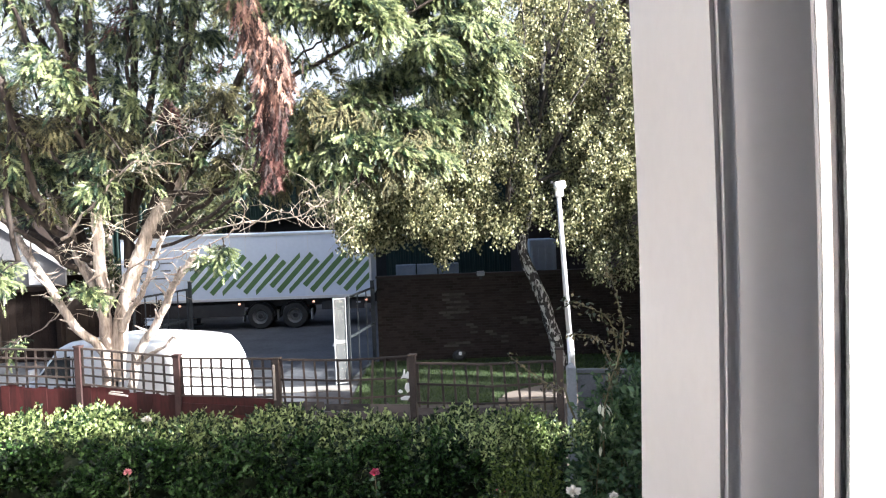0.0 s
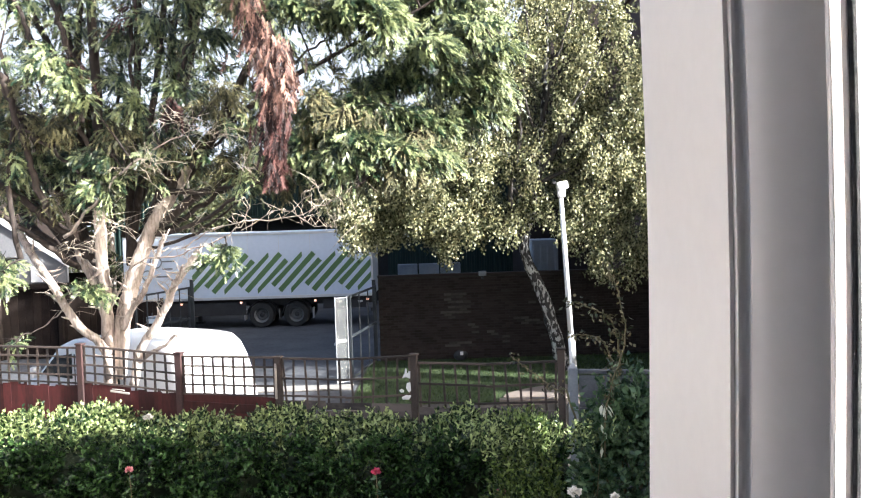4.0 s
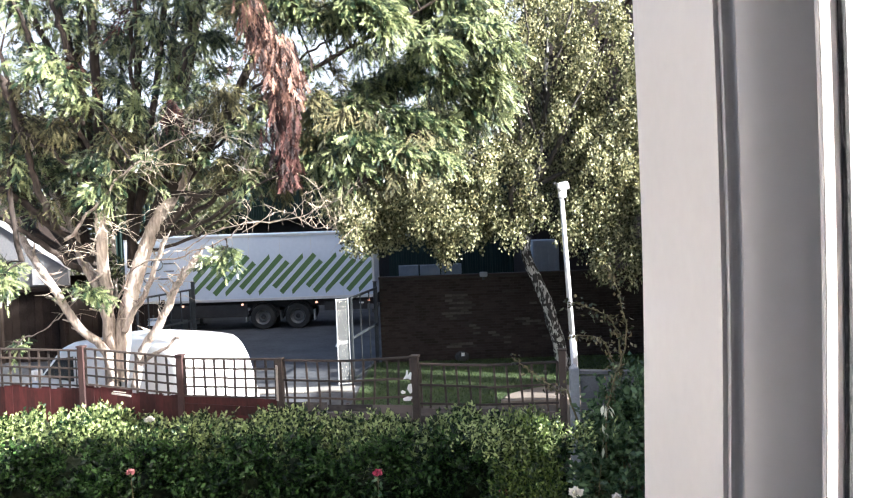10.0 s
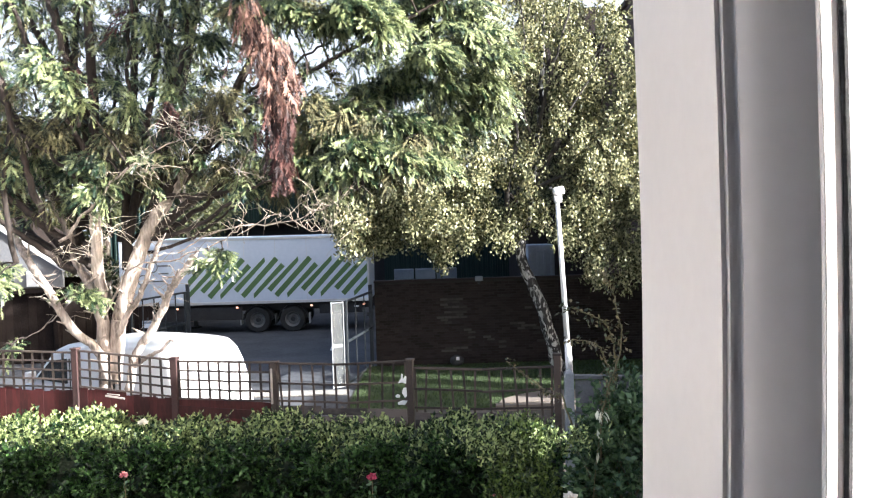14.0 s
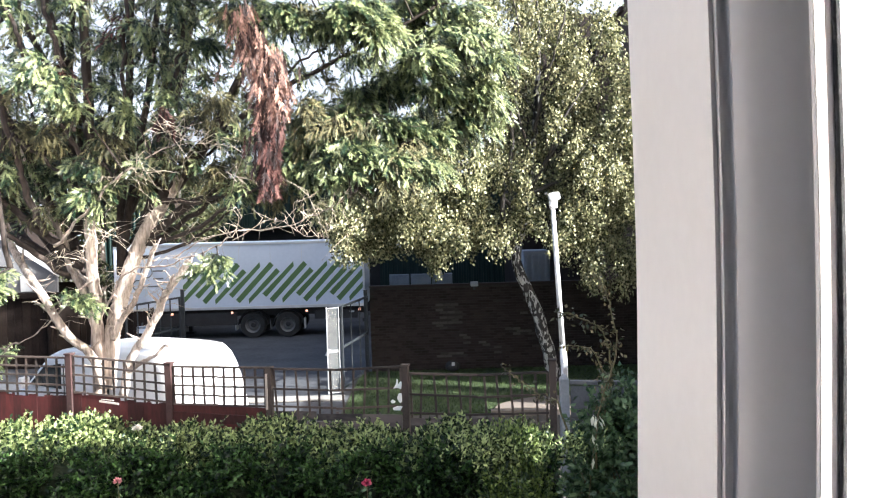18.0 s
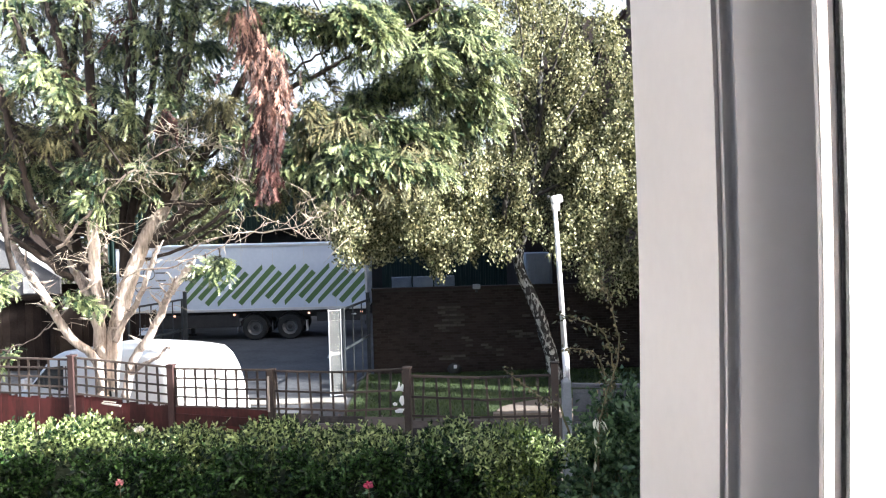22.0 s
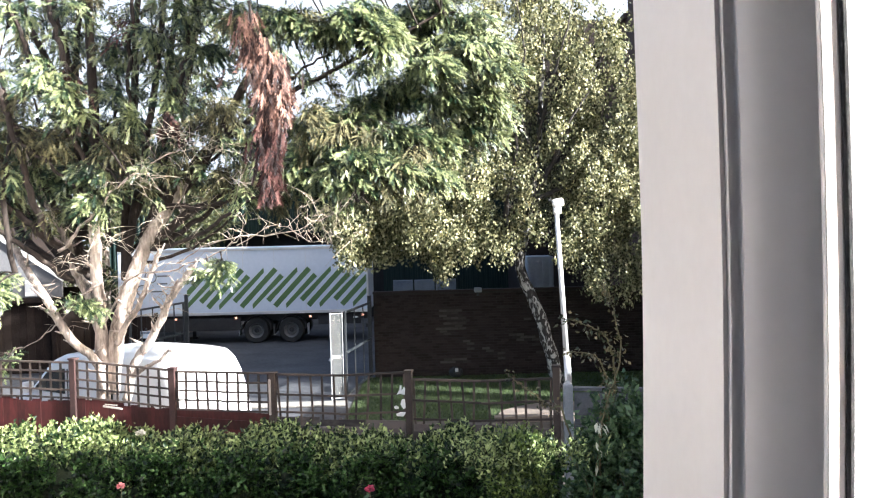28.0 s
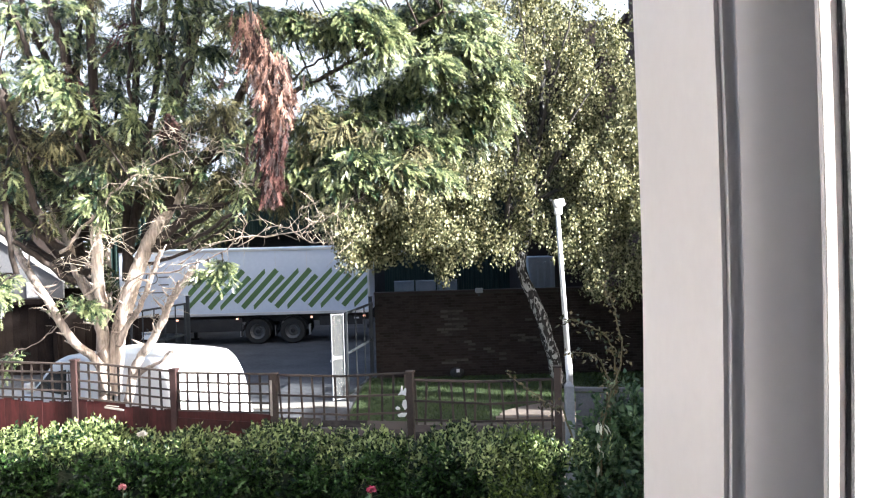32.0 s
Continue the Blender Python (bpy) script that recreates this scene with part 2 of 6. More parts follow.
def birch_bark():
    """White bark broken by black lens-shaped fissures, darker towards none: the pattern alone."""
    m = stuff("birch_bark", (0.2, 0.195, 0.185), (0.5, 0.49, 0.465), 4, 30, 0.8, 0.5, depth=0.02)
    n, l = m.node_tree.nodes, m.node_tree.links
    b = n["Principled BSDF"]
    co, mp, vo, ramp, mx = (n.new(k) for k in ("ShaderNodeTexCoord", "ShaderNodeMapping", "ShaderNodeTexNoise", "ShaderNodeValToRGB", "ShaderNodeMix"))
    mp.inputs["Scale"].default_value = (1.0, 1.0, 0.45)
    vo.inputs["Scale"].default_value, vo.inputs["Detail"].default_value, vo.inputs["Distortion"].default_value = 13.0, 3, 0.6
    l.new(co.outputs["Object"], mp.inputs["Vector"])
    l.new(mp.outputs["Vector"], vo.inputs["Vector"])
    l.new(vo.outputs["Fac"], ramp.inputs["Fac"])
    ramp.color_ramp.elements[0].position, ramp.color_ramp.elements[1].position = 0.5, 0.57
    mx.data_type = "RGBA"
    old = b.inputs["Base Color"].links[0].from_socket
    l.new(ramp.outputs["Color"], mx.inputs["Factor"])
    mx.inputs["A"].default_value = (0.018, 0.016, 0.015, 1)
    l.new(old, mx.inputs["B"])
    l.new(mx.outputs["Result"], b.inputs["Base Color"])
    return m


M_BIRCHBARK = birch_bark()


def frosted():
    m = bpy.data.materials.new("obscure_glass")
    m.use_nodes = True
    n, l = m.node_tree.nodes, m.node_tree.links
    tr, sh, nz, bp = (n.new(k) for k in ("ShaderNodeBsdfTranslucent", "ShaderNodeMixShader", "ShaderNodeTexNoise", "ShaderNodeBump"))
    b = n["Principled BSDF"]
    b.inputs["Base Color"].default_value, b.inputs["Roughness"].default_value = (0.9, 0.9, 0.9, 1), 0.25
    tr.inputs["Color"].default_value = (0.95, 0.95, 0.95, 1)
    nz.inputs["Scale"].default_value = 70
    bp.inputs["Strength"].default_value, bp.inputs["Distance"].default_value = 0.3, 0.003
    l.new(nz.outputs["Fac"], bp.inputs["Height"])
    l.new(bp.outputs["Normal"], b.inputs["Normal"])
    sh.inputs["Fac"].default_value = 0.85
    l.new(b.outputs[0], sh.inputs[1])
    l.new(tr.outputs[0], sh.inputs[2])
    l.new(sh.outputs[0], n["Material Output"].inputs["Surface"])
    return m


M_FROSTED = frosted()


# ---- shapes ----
def link(name, me, material, parent=None, label=""):
    me.materials.append(material)
    ob = new(name, me)
    if parent:
        ob.parent = parent
    if label:
        tagged(ob, label)
    return ob


def part(name, bm, material, parent=None, label="", smooth=False):
    me = bpy.data.meshes.new(name)
    if smooth:
        for fc in bm.faces:
            fc.smooth = True
    bm.to_mesh(me)
    bm.free()
    return link(name, me, material, parent, label)


def thing(name, at, label, category, group="", kind="", turn=0):
    ob = new(name)
    ob.empty_display_size = 0.2
    ob.matrix_world = pose(*at, 0, 0, turn)
    return tagged(ob, label, category, group, kind)


def box(bm, c, s, bevel=0.0, turn=None):
    m = Matrix.Translation(c) @ (turn or Matrix()) @ Matrix.Diagonal((*s, 1))
    made = bmesh.ops.create_cube(bm, size=1, matrix=m)["verts"]
    if bevel:
        edges = {e for v in made for e in v.link_edges}
        bmesh.ops.bevel(bm, geom=list(edges), offset=bevel, segments=2, affect="EDGES", profile=0.6)
    return bm


def boxes(*items, bevel=0.0):
    bm = bmesh.new()
    for c, s in items:
        box(bm, c, s, bevel)
    return bm


def bar(bm, a, b, w, h, bevel=0.0):
    """A straight bar from a to b, w across and h high."""
    a, b = Vector(a), Vector(b)
    d = b - a
    turn = d.to_track_quat("X", "Z").to_matrix().to_4x4()
    return box(bm, (a + b) / 2, (d.length, w, h), bevel, turn)


def prism(bm, outline, z0, z1):
    """Extrude a plan outline (x, y) between two heights."""
    low = [bm.verts.new((x, y, z0)) for x, y in outline]
    high = [bm.verts.new((x, y, z1)) for x, y in outline]
    n = len(low)
    bm.faces.new(low[::-1])
    bm.faces.new(high)
    for i in range(n):
        bm.faces.new((low[i], low[(i + 1) % n], high[(i + 1) % n], high[i]))
    bmesh.ops.recalc_face_normals(bm, faces=bm.faces)
    return bm


def tube_data(pts, radii, sides=8, rough=0.0, rng=None):
    """Vertices and faces of a tapered limb along pts."""
    pts = [Vector(p) for p in pts]
    verts, faces = [], []
    for i, p in enumerate(pts):
        d = (pts[min(i + 1, len(pts) - 1)] - pts[max(i - 1, 0)]).normalized()
        a = d.orthogonal().normalized() if i == 0 else (a - d * a.dot(d)).normalized()
        b = d.cross(a)
        for k in range(sides):
            ang = 2 * math.pi * k / sides
            r = radii[i] * (1 + (rng.uniform(-rough, rough) if rng else 0))
            verts.append(p + (a * math.cos(ang) + b * math.sin(ang)) * r)
    for i in range(len(pts) - 1):
        for k in range(sides):
            q = i * sides + k
            r = i * sides + (k + 1) % sides
            faces.append((q, r, r + sides, q + sides))
    n = len(pts)
    faces.append(tuple(range(sides))[::-1])
    faces.append(tuple((n - 1) * sides + k for k in range(sides)))
    return verts, faces


def smooth_path(pts, per=5, wob=0.0, rng=None):
    """A Catmull-Rom curve through pts."""
    pts = [Vector(p) for p in pts]
    out = []
    for i in range(len(pts) - 1):
        p0, p1, p2, p3 = pts[max(i - 1, 0)], pts[i], pts[i + 1], pts[min(i + 2, len(pts) - 1)]
        for k in range(per):
            t = k / per
            q = 0.5 * ((2 * p1) + (p2 - p0) * t + (2 * p0 - 5 * p1 + 4 * p2 - p3) * t * t + (3 * p1 - p0 - 3 * p2 + p3) * t ** 3)
            if wob and rng:
                q += Vector((rng.gauss(0, wob), rng.gauss(0, wob), rng.gauss(0, wob)))
            out.append(q)
    out.append(pts[-1])
    return out


def data_mesh(name, verts, faces, smooth=False):
    me = bpy.data.meshes.new(name)
    me.from_pydata([tuple(v) for v in verts], [], faces)
    if smooth:
        me.polygons.foreach_set("use_smooth", [True] * len(me.polygons))
    me.update()
    return me


class Limbs:
    """Many tapered limbs gathered into one mesh."""

    def __init__(self):
        self.v, self.f = [], []

    def add(self, pts, r0, r1, sides=6, rough=0.0, rng=None):
        n = len(pts)
        v, f = tube_data(pts, [r0 + (r1 - r0) * i / max(n - 1, 1) for i in range(n)], sides, rough, rng)
        o = len(self.v)
        self.v += v
        self.f += [tuple(i + o for i in q) for q in f]
        return self

    def done(self, name, material, parent, label=""):
        return link(name, data_mesh(name, self.v, self.f, True), material, parent, label)


def leaf_mesh(name, P, A, N, L, Wd, fold=0.25):
    """One mesh of many small leaves: places P, ways A, normals N, lengths L, widths Wd (numpy)."""
    A = A / np.linalg.norm(A, axis=1, keepdims=True)
    S = np.cross(A, N)
    S /= np.linalg.norm(S, axis=1, keepdims=True) + 1e-9
    U = np.cross(S, A)
    n = len(P)
    L, Wd = np.broadcast_to(L, n)[:, None], np.broadcast_to(Wd, n)[:, None]
    V = np.empty((n, 4, 3))
    V[:, 0] = P
    V[:, 1] = P + A * L * 0.45 + S * Wd * 0.5 + U * Wd * fold
    V[:, 2] = P + A * L
    V[:, 3] = P + A * L * 0.45 - S * Wd * 0.5 + U * Wd * fold
    me = bpy.data.meshes.new(name)
    me.vertices.add(n * 4)
    me.vertices.foreach_set("co", V.reshape(-1))
    tri = (np.arange(n)[:, None] * 4 + np.array([0, 1, 2, 0, 2, 3])[None]).reshape(-1)
    me.loops.add(n * 6)
    me.loops.foreach_set("vertex_index", tri.astype(np.int32))
    me.polygons.add(n * 2)
    me.polygons.foreach_set("loop_start", (np.arange(n * 2) * 3).astype(np.int32))
    me.update(calc_edges=True)
    return me


def unit(rng, n):
    v = rng.normal(size=(n, 3))
    return v / np.linalg.norm(v, axis=1, keepdims=True)


# ---- ground ----
def slab(name, outline, z0, z1, material, label, category):
    ob = part(name, prism(bmesh.new(), outline, z0, z1), material)
    return tagged(ob, label, category, kind="structure")


slab("ground", [(-900, -900), (900, -900), (900, 1500), (-900, 1500)], -0.5, 0.0, M_EARTH, "bare brown earth reaching far behind the yard", "ground")
slab("road", [(-40, 13.2), (-2.2, 13.2), (-2.2, 23.0), (9, 23.6), (9, 60), (-40, 60)], -0.2, 0.012, M_ASPHALT, "grey worn asphalt of the loading yard", "road")
slab("lawn", [(-2.15, 17.75), (9, 17.75), (9, 23.15), (-2.15, 23.15)], -0.2, 0.03, M_SOIL_GRASS, "rough green verge before the brick wall", "lawn")

# Glowing sheet added far behind so that the low sky reads white.
backdrop = part("backdrop", boxes(((0, 420, 66), (760, 2, 134))), M_SKY_GLOW)
tagged(backdrop, "bright hazy white sky low over the far distance", "sky", kind="structure")


def paving():
    """Pale slabs laid in a strip at the yard's mouth, each its own."""
    base = slab("pavement", [(-9.0, 19.42), (-2.3, 19.42), (-2.3, 20.02), (-9.0, 20.02)], -0.2, 0.02, M_MORTAR, "pale concrete slabs across the yard's mouth", "pavement")
    bm = bmesh.new()
    box(bm, (0, 0, 0), (0.59, 0.52, 0.05), 0.008)
    me = bpy.data.meshes.new("slab")
    bm.to_mesh(me)
    bm.free()
    me.materials.append(M_PAVING)
    rng = random.Random(3)
    for i in range(11):
        ob = new("slab", me)
        ob.parent = base
        ob.matrix_world = pose(-8.65 + i * 0.605, 19.72, 0.025 + rng.uniform(-0.003, 0.003), 0, 0, rng.uniform(-0.4, 0.4))


paving()


def path_patch():
    """A curved buff hardstanding in the verge, with a straight kerb before it."""
    pts = [(1.4 + 2.1 * k / 14, 17.95 + 1.15 * math.sin(math.pi * min(1, 0.05 + k / 22)) ** 0.7) for k in range(15)]
    slab("hardstanding", [(1.3, 17.9)] + pts + [(3.6, 17.9)], -0.1, 0.07, M_BUFF, "buff concrete hardstanding with a curved edge in the verge", "pavement")
    slab("kerb", [(1.2, 17.4), (3.6, 17.4), (3.6, 17.62), (1.2, 17.62)], -0.1, 0.12, M_BUFF, "pale straight concrete kerb", "kerb")


path_patch()


def grass():
    rng = np.random.default_rng(5)
    n = 42000
    P = np.column_stack([rng.uniform(-2.1, 8, n), rng.uniform(17.7, 23.1, n), np.full(n, 0.02)])
    keep = ~((P[:, 0] > 1.3) & (P[:, 0] < 3.7) & (P[:, 1] > 17.3) & (P[:, 1] < 18.2 + 0.85 * np.clip((P[:, 0] - 1.3) / 1.0, 0, 1)))
    P = P[keep]
    n = len(P)
    A = np.column_stack([rng.normal(0, 0.4, n), rng.normal(0, 0.4, n), np.ones(n)])
    ob = link("grass", leaf_mesh("grass", P, A, unit(rng, n), rng.uniform(0.03, 0.09, n), 0.012, 0.1), M_GRASS)
    tagged(ob, "uneven green grass of the verge", "grass", kind="stuff")


grass()


# ---- the house with the window that the view goes through ----
HOUSE = pose(0.164, 0.45, 0, 0, 0, -50)


def in_house(name, items, material, label, category="wall", bevel=0.0):
    ob = part(name, boxes(*items, bevel=bevel), material)
    ob.matrix_world = HOUSE
    return tagged(ob, label, category, kind="structure")


in_house("wall_front", [((-2.9, -0.085, 3.0), (0.8, 0.23, 6.0)), ((2.24, -0.085, 3.0), (1.88, 0.23, 6.0)), ((-0.6, -0.085, 1.52), (3.8, 0.23, 3.04)), ((-0.6, -0.085, 5.83), (3.8, 0.23, 0.34))], M_PLASTER, "plain plastered house wall with a window opening")
# Opening added out of view to let more light onto the mullion.
in_house("wall_left", [((-1.8, -2.0, 1.45), (0.12, 3.6, 2.9)), ((-1.8, -2.0, 5.83), (0.12, 3.6, 0.34)), ((-1.8, -3.3, 4.28), (0.12, 1.0, 2.76))], M_PLASTER, "plain room wall, unseen, opened wide to light the mullion")
in_house("wall_right", [((3.08, -2.0, 3.0), (0.2, 3.6, 6.0))], M_PLASTER, "plain plastered room wall")
in_house("wall_back", [((0.66, -3.9, 3.0), (5.04, 0.2, 6.0))], M_PLASTER, "plain plastered room wall")
in_house("floor", [((0.62, -2.0, 2.62), (4.72, 3.6, 0.2))], M_CARPET, "plain carpeted room floor", "floor")
in_house("ceiling", [((0.62, -2.0, 5.8), (4.72, 3.6, 0.2))], M_PLASTER, "plain room ceiling, unseen, toned dark", "ceiling")


# Unseen wall, stepped and slotted to shape the sun on hedge and fence.
hedge_shade = part("hedge_shade_wall", boxes(((5.25, 3.3, 3.435), (0.5, 2.6, 6.87)), ((5.25, 4.825, 5.8), (0.5, 0.45, 1.6)), ((5.25, 4.825, 2.23), (0.5, 0.45, 4.46)), ((5.25, 5.225, 3.05), (0.5, 0.35, 6.1)), ((5.25, 7.3, 3.33), (0.5, 3.8, 6.66)), bevel=0.02), M_BRICK_FAR)
tagged(hedge_shade, "unseen slotted wall added to shade the hedge and fence", "house", kind="structure")


def sway(bm, levels, amount, middle):
    """Give upright plastic bars a slight bow: cut them at the levels and push the cuts over."""
    for z in levels:
        bmesh.ops.bisect_plane(bm, geom=bm.verts[:] + bm.edges[:] + bm.faces[:], plane_co=(0, 0, z), plane_no=(0, 0, 1))
    for v in bm.verts:
        d = amount * (1 - math.exp(-((v.co.z - middle) / 0.2) ** 2))
        v.co.x -= d * 0.643
        v.co.y -= d * 0.766
    return bm


def window():
    w = thing("window_1", (0, 0, 0), "white plastic window, open casement beside a fixed obscure pane", "window", kind="structure")
    w.matrix_world = HOUSE
    z0, z1 = 3.1, 5.6
    face = [(-0.0006, 0.0004), (0.0, 0.0011), (0.0007, 0.0024), (0.0013, 0.0025), (0.0018, 0.0021), (0.0046, -0.0002), (0.0051, -0.0001), (0.0061, 0.0012), (0.0078, 0.0027), (0.0092, 0.0031), (0.0105, 0.0029)]
    bow = [(0.0105 + 0.0425 * k / 32, 0.0048 + 0.0017 * k / 32 - 0.0046 * math.sin(math.pi * (0.12 + 0.88 * k / 32) ** 0.8)) for k in range(1, 33)]
    edge = [(-0.1205, 0.096), (-0.1194, 0.0911), (-0.117, 0.0875), (-0.11, 0.0835), (-0.108, 0.0795)]
    cuts = [4.2 + 0.028 * k for k in range(-13, 14)]
    section = edge + face + bow + [(0.0536, 0.0058), (0.0556, 0.0049), (0.0562, 0.0054), (0.0475, 0.0125), (0.0475, 0.06), (0.0, 0.1), (-0.1, 0.13)]
    part("mullion", sway(prism(bmesh.new(), section, z0, z1), cuts, 0.0045, 4.17), M_UPVC, w, "off-white plastic mullion with a grooved moulding")
    part("pane", boxes(((0.65, 0.016, (z0 + z1) / 2), (1.2, 0.004, z1 - z0))), M_FROSTED, w, "obscure glass pane glaring white in the sun")
    part("glazing_bead", sway(boxes(((0.0610, 0.0115, (z0 + z1) / 2), (0.0034, 0.005, z1 - z0)), bevel=0.0006), cuts, 0.0045, 4.17), M_UPVC, w)
    part("gasket", sway(boxes(((0.0643, 0.0115, (z0 + z1) / 2), (0.0029, 0.005, z1 - z0)), bevel=0.0008), cuts, 0.0045, 4.17), M_RUBBER, w, "black rubber glazing gasket with specks of dirt")
    part("window_frame", boxes(((-0.6, 0.0, z0 - 0.03), (3.8, 0.07, 0.06)), ((-0.6, 0.0, z1 + 0.03), (3.8, 0.07, 0.06)), ((-2.47, 0.0, (z0 + z1) / 2), (0.06, 0.07, z1 - z0)), ((1.275, 0.0, (z0 + z1) / 2), (0.05, 0.05, z1 - z0)), bevel=0.004), M_UPVC, w)


window()


# ---- the brick wall of the yard ----
def brick_wall():
    x0, x1, y, top = -1.86, 9.0, 23.2, 2.46
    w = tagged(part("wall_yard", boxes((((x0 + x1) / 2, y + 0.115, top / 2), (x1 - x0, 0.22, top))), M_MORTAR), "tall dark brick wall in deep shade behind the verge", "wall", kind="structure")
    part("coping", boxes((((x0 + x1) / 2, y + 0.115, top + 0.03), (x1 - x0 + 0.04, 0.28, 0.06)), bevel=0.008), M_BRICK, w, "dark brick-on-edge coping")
    bm = bmesh.new()
    box(bm, (0, 0, 0), (0.213, 0.03, 0.064), 0.003)
    me = bpy.data.meshes.new("brick")
    bm.to_mesh(me)
    bm.free()
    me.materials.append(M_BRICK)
    pale = me.copy()
    pale.materials[0] = M_BRICK_PALE
    base_v = [v.co.copy() for v in me.vertices]
    base_f = [tuple(p.vertices) for p in me.polygons]
    rng = random.Random(8)
    V, F = [], []
    count = 0
    for r in range(32):
        z = 0.045 + r * 0.075
        for c in range(49):
            x = x0 + 0.11 + c * 0.2235 + (0.112 if r % 2 else 0)
            if x > x1 - 0.1:
                continue
            p = Vector((x, y + rng.uniform(-0.004, 0.003), z))
            if 0.0 < x < 3.0 and 0.35 < z < 2.0 and count < 300:
                # Paler bricks gather where the noise runs high.
                mottle = noise.noise(Vector((x * 1.1, z * 2.6, 4.0))) + 0.35 * noise.noise(Vector((x * 6, z * 9, 1.0)))
                ob = new("brick", pale if mottle > 0.2 else me)
                ob.parent = w
                ob.location = p
                count += 1
            else:
                o = len(V)
                V += [v + p for v in base_v]
                F += [tuple(i + o for i in q) for q in base_f]
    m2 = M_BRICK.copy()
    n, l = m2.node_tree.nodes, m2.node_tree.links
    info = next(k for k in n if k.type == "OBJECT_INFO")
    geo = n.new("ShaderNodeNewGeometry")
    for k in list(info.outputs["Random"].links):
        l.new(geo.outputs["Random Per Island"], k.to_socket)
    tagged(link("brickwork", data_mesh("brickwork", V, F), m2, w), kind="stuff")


# ---- fence ----
POSTS = [(1.50, 10.20, 2.44), (-0.41, 10.70, 2.34), (-2.34, 11.20, 2.28), (-3.90, 11.70, 2.30), (-5.55, 12.15, 2.41), (-7.40, 12.62, 2.40), (-9.3, 13.1, 2.42)]
RAIL_END = [(2.29, 2.24), (2.33, 2.27), (2.28, 2.26), (2.28, 2.39), (2.36, 2.38), (2.38, 2.4)]


def fence_panel(a, b, za, zb, red, upright, rng, sag):
    """Lath trellis over boards between two posts; za and zb: the top rail's height at either end."""
    a, b = Vector((a[0], a[1], 0)), Vector((b[0], b[1], 0))
    run = (b - a).normalized()
    a, b = a + run * 0.055, b - run * 0.055
    length = (b - a).length
    p = thing("trellis_fence", (a + b) / 2, ("red-stained" if red else "weathered brown") + " timber fence panel topped with square lath trellis", "trellis fence", group="trellis fences")
    wm = p.matrix_world.inverted()
    side = Vector((-run.y, run.x, 0))

    def at(s, z, off=0.0):
        return wm @ (a + run * s + side * off + Vector((0, 0, z)))

    def top(s):
        k = s / length
        return za + (zb - za) * k - sag * math.sin(math.pi * k)

    part("top_rail", bar(bmesh.new(), at(0, za), at(length / 2, top(length / 2)), 0.035, 0.03, 0.004), M_BROWNWOOD, p)
    part("top_rail", bar(bmesh.new(), at(length / 2, top(length / 2)), at(length, zb), 0.035, 0.03, 0.004), M_BROWNWOOD, p)
    n = round(length / 0.172)
    for k in range(n + 1):
        s = min(length - 0.012, max(0.012, length * k / n + rng.uniform(-0.008, 0.008)))
        lean = rng.uniform(-0.045, 0.045) if not red else rng.uniform(-0.015, 0.015)
        part("upright_lath", bar(bmesh.new(), at(s, top(s) - 0.012), at(s + lean, top(s) - (0.6 if red else rng.uniform(0.6, 0.72)), 0), 0.014, 0.034 if red else 0.028), M_BROWNWOOD, p)
    for drop in ((0.135, 0.27, 0.405, 0.54) if red else (0.29, 0.53)):
        drop += rng.uniform(-0.008, 0.008)
        for h in range(2):
            s0, s1 = length * h / 2, length * (h + 1) / 2
            part("cross_lath", bar(bmesh.new(), at(s0, top(s0) - drop, 0.013), at(s1, top(s1) - drop + rng.uniform(-0.01, 0.01), 0.013), 0.014, 0.028), M_BROWNWOOD, p)
    low = min(za, zb) - sag - 0.56
    mat_board = M_REDWOOD if red else M_GREYWOOD
    if upright:
        n = round(length / 0.135)
        for k in range(n):
            s = length * (k + 0.5) / n
            h = top(s) - 0.57 + rng.uniform(-0.035, 0.035)
            part("board", box(bmesh.new(), at(s, h / 2 + 0.05, rng.uniform(-0.004, 0.004)), (length / n + 0.012, 0.018, h - 0.1), 0.002, run.to_track_quat("X", "Z").to_matrix().to_4x4()), mat_board, p)
        for k in (0.2, 0.55, 0.85):
            part("batten", box(bmesh.new(), at(length * k, low / 2 + 0.08, -0.02), (0.045, 0.022, low - 0.1), 0.003, run.to_track_quat("X", "Z").to_matrix().to_4x4()), M_POSTRED if red else M_GREYWOOD, p)
    else:
        n = 14
        for k in range(n):
            z = low - 0.055 - k * (low - 0.1) / n
            if z < 0.1:
                break
            tilt = rng.uniform(-0.012, 0.012)
            if red:
                part("board", bar(bmesh.new(), at(0.0, z - tilt, (k % 2) * 0.014), at(length, z + tilt, (k % 2) * 0.014), 0.016, (low - 0.1) / n + 0.02, 0.002), mat_board, p)
                continue
            # grey boards, split and slipped
            ends = [0.0, length * rng.uniform(0.25, 0.42), length * rng.uniform(0.58, 0.75), length]
            for s0, s1 in zip(ends, ends[1:]):
                off = (k % 2) * 0.014 + rng.uniform(-0.006, 0.006)
                part("board", bar(bmesh.new(), at(s0 + 0.006, z + rng.uniform(-0.02, 0.02), off), at(s1 - 0.006, z + rng.uniform(-0.02, 0.02), off), 0.012, (low - 0.1) / n + rng.uniform(-0.025, 0.015), 0.002), mat_board, p)
        for k in (0.18, 0.5, 0.82):
            part("batten", box(bmesh.new(), at(length * k, low / 2 + 0.03, -0.022), (0.045, 0.022, low - 0.05), 0.003, run.to_track_quat("X", "Z").to_matrix().to_4x4()), mat_board, p)


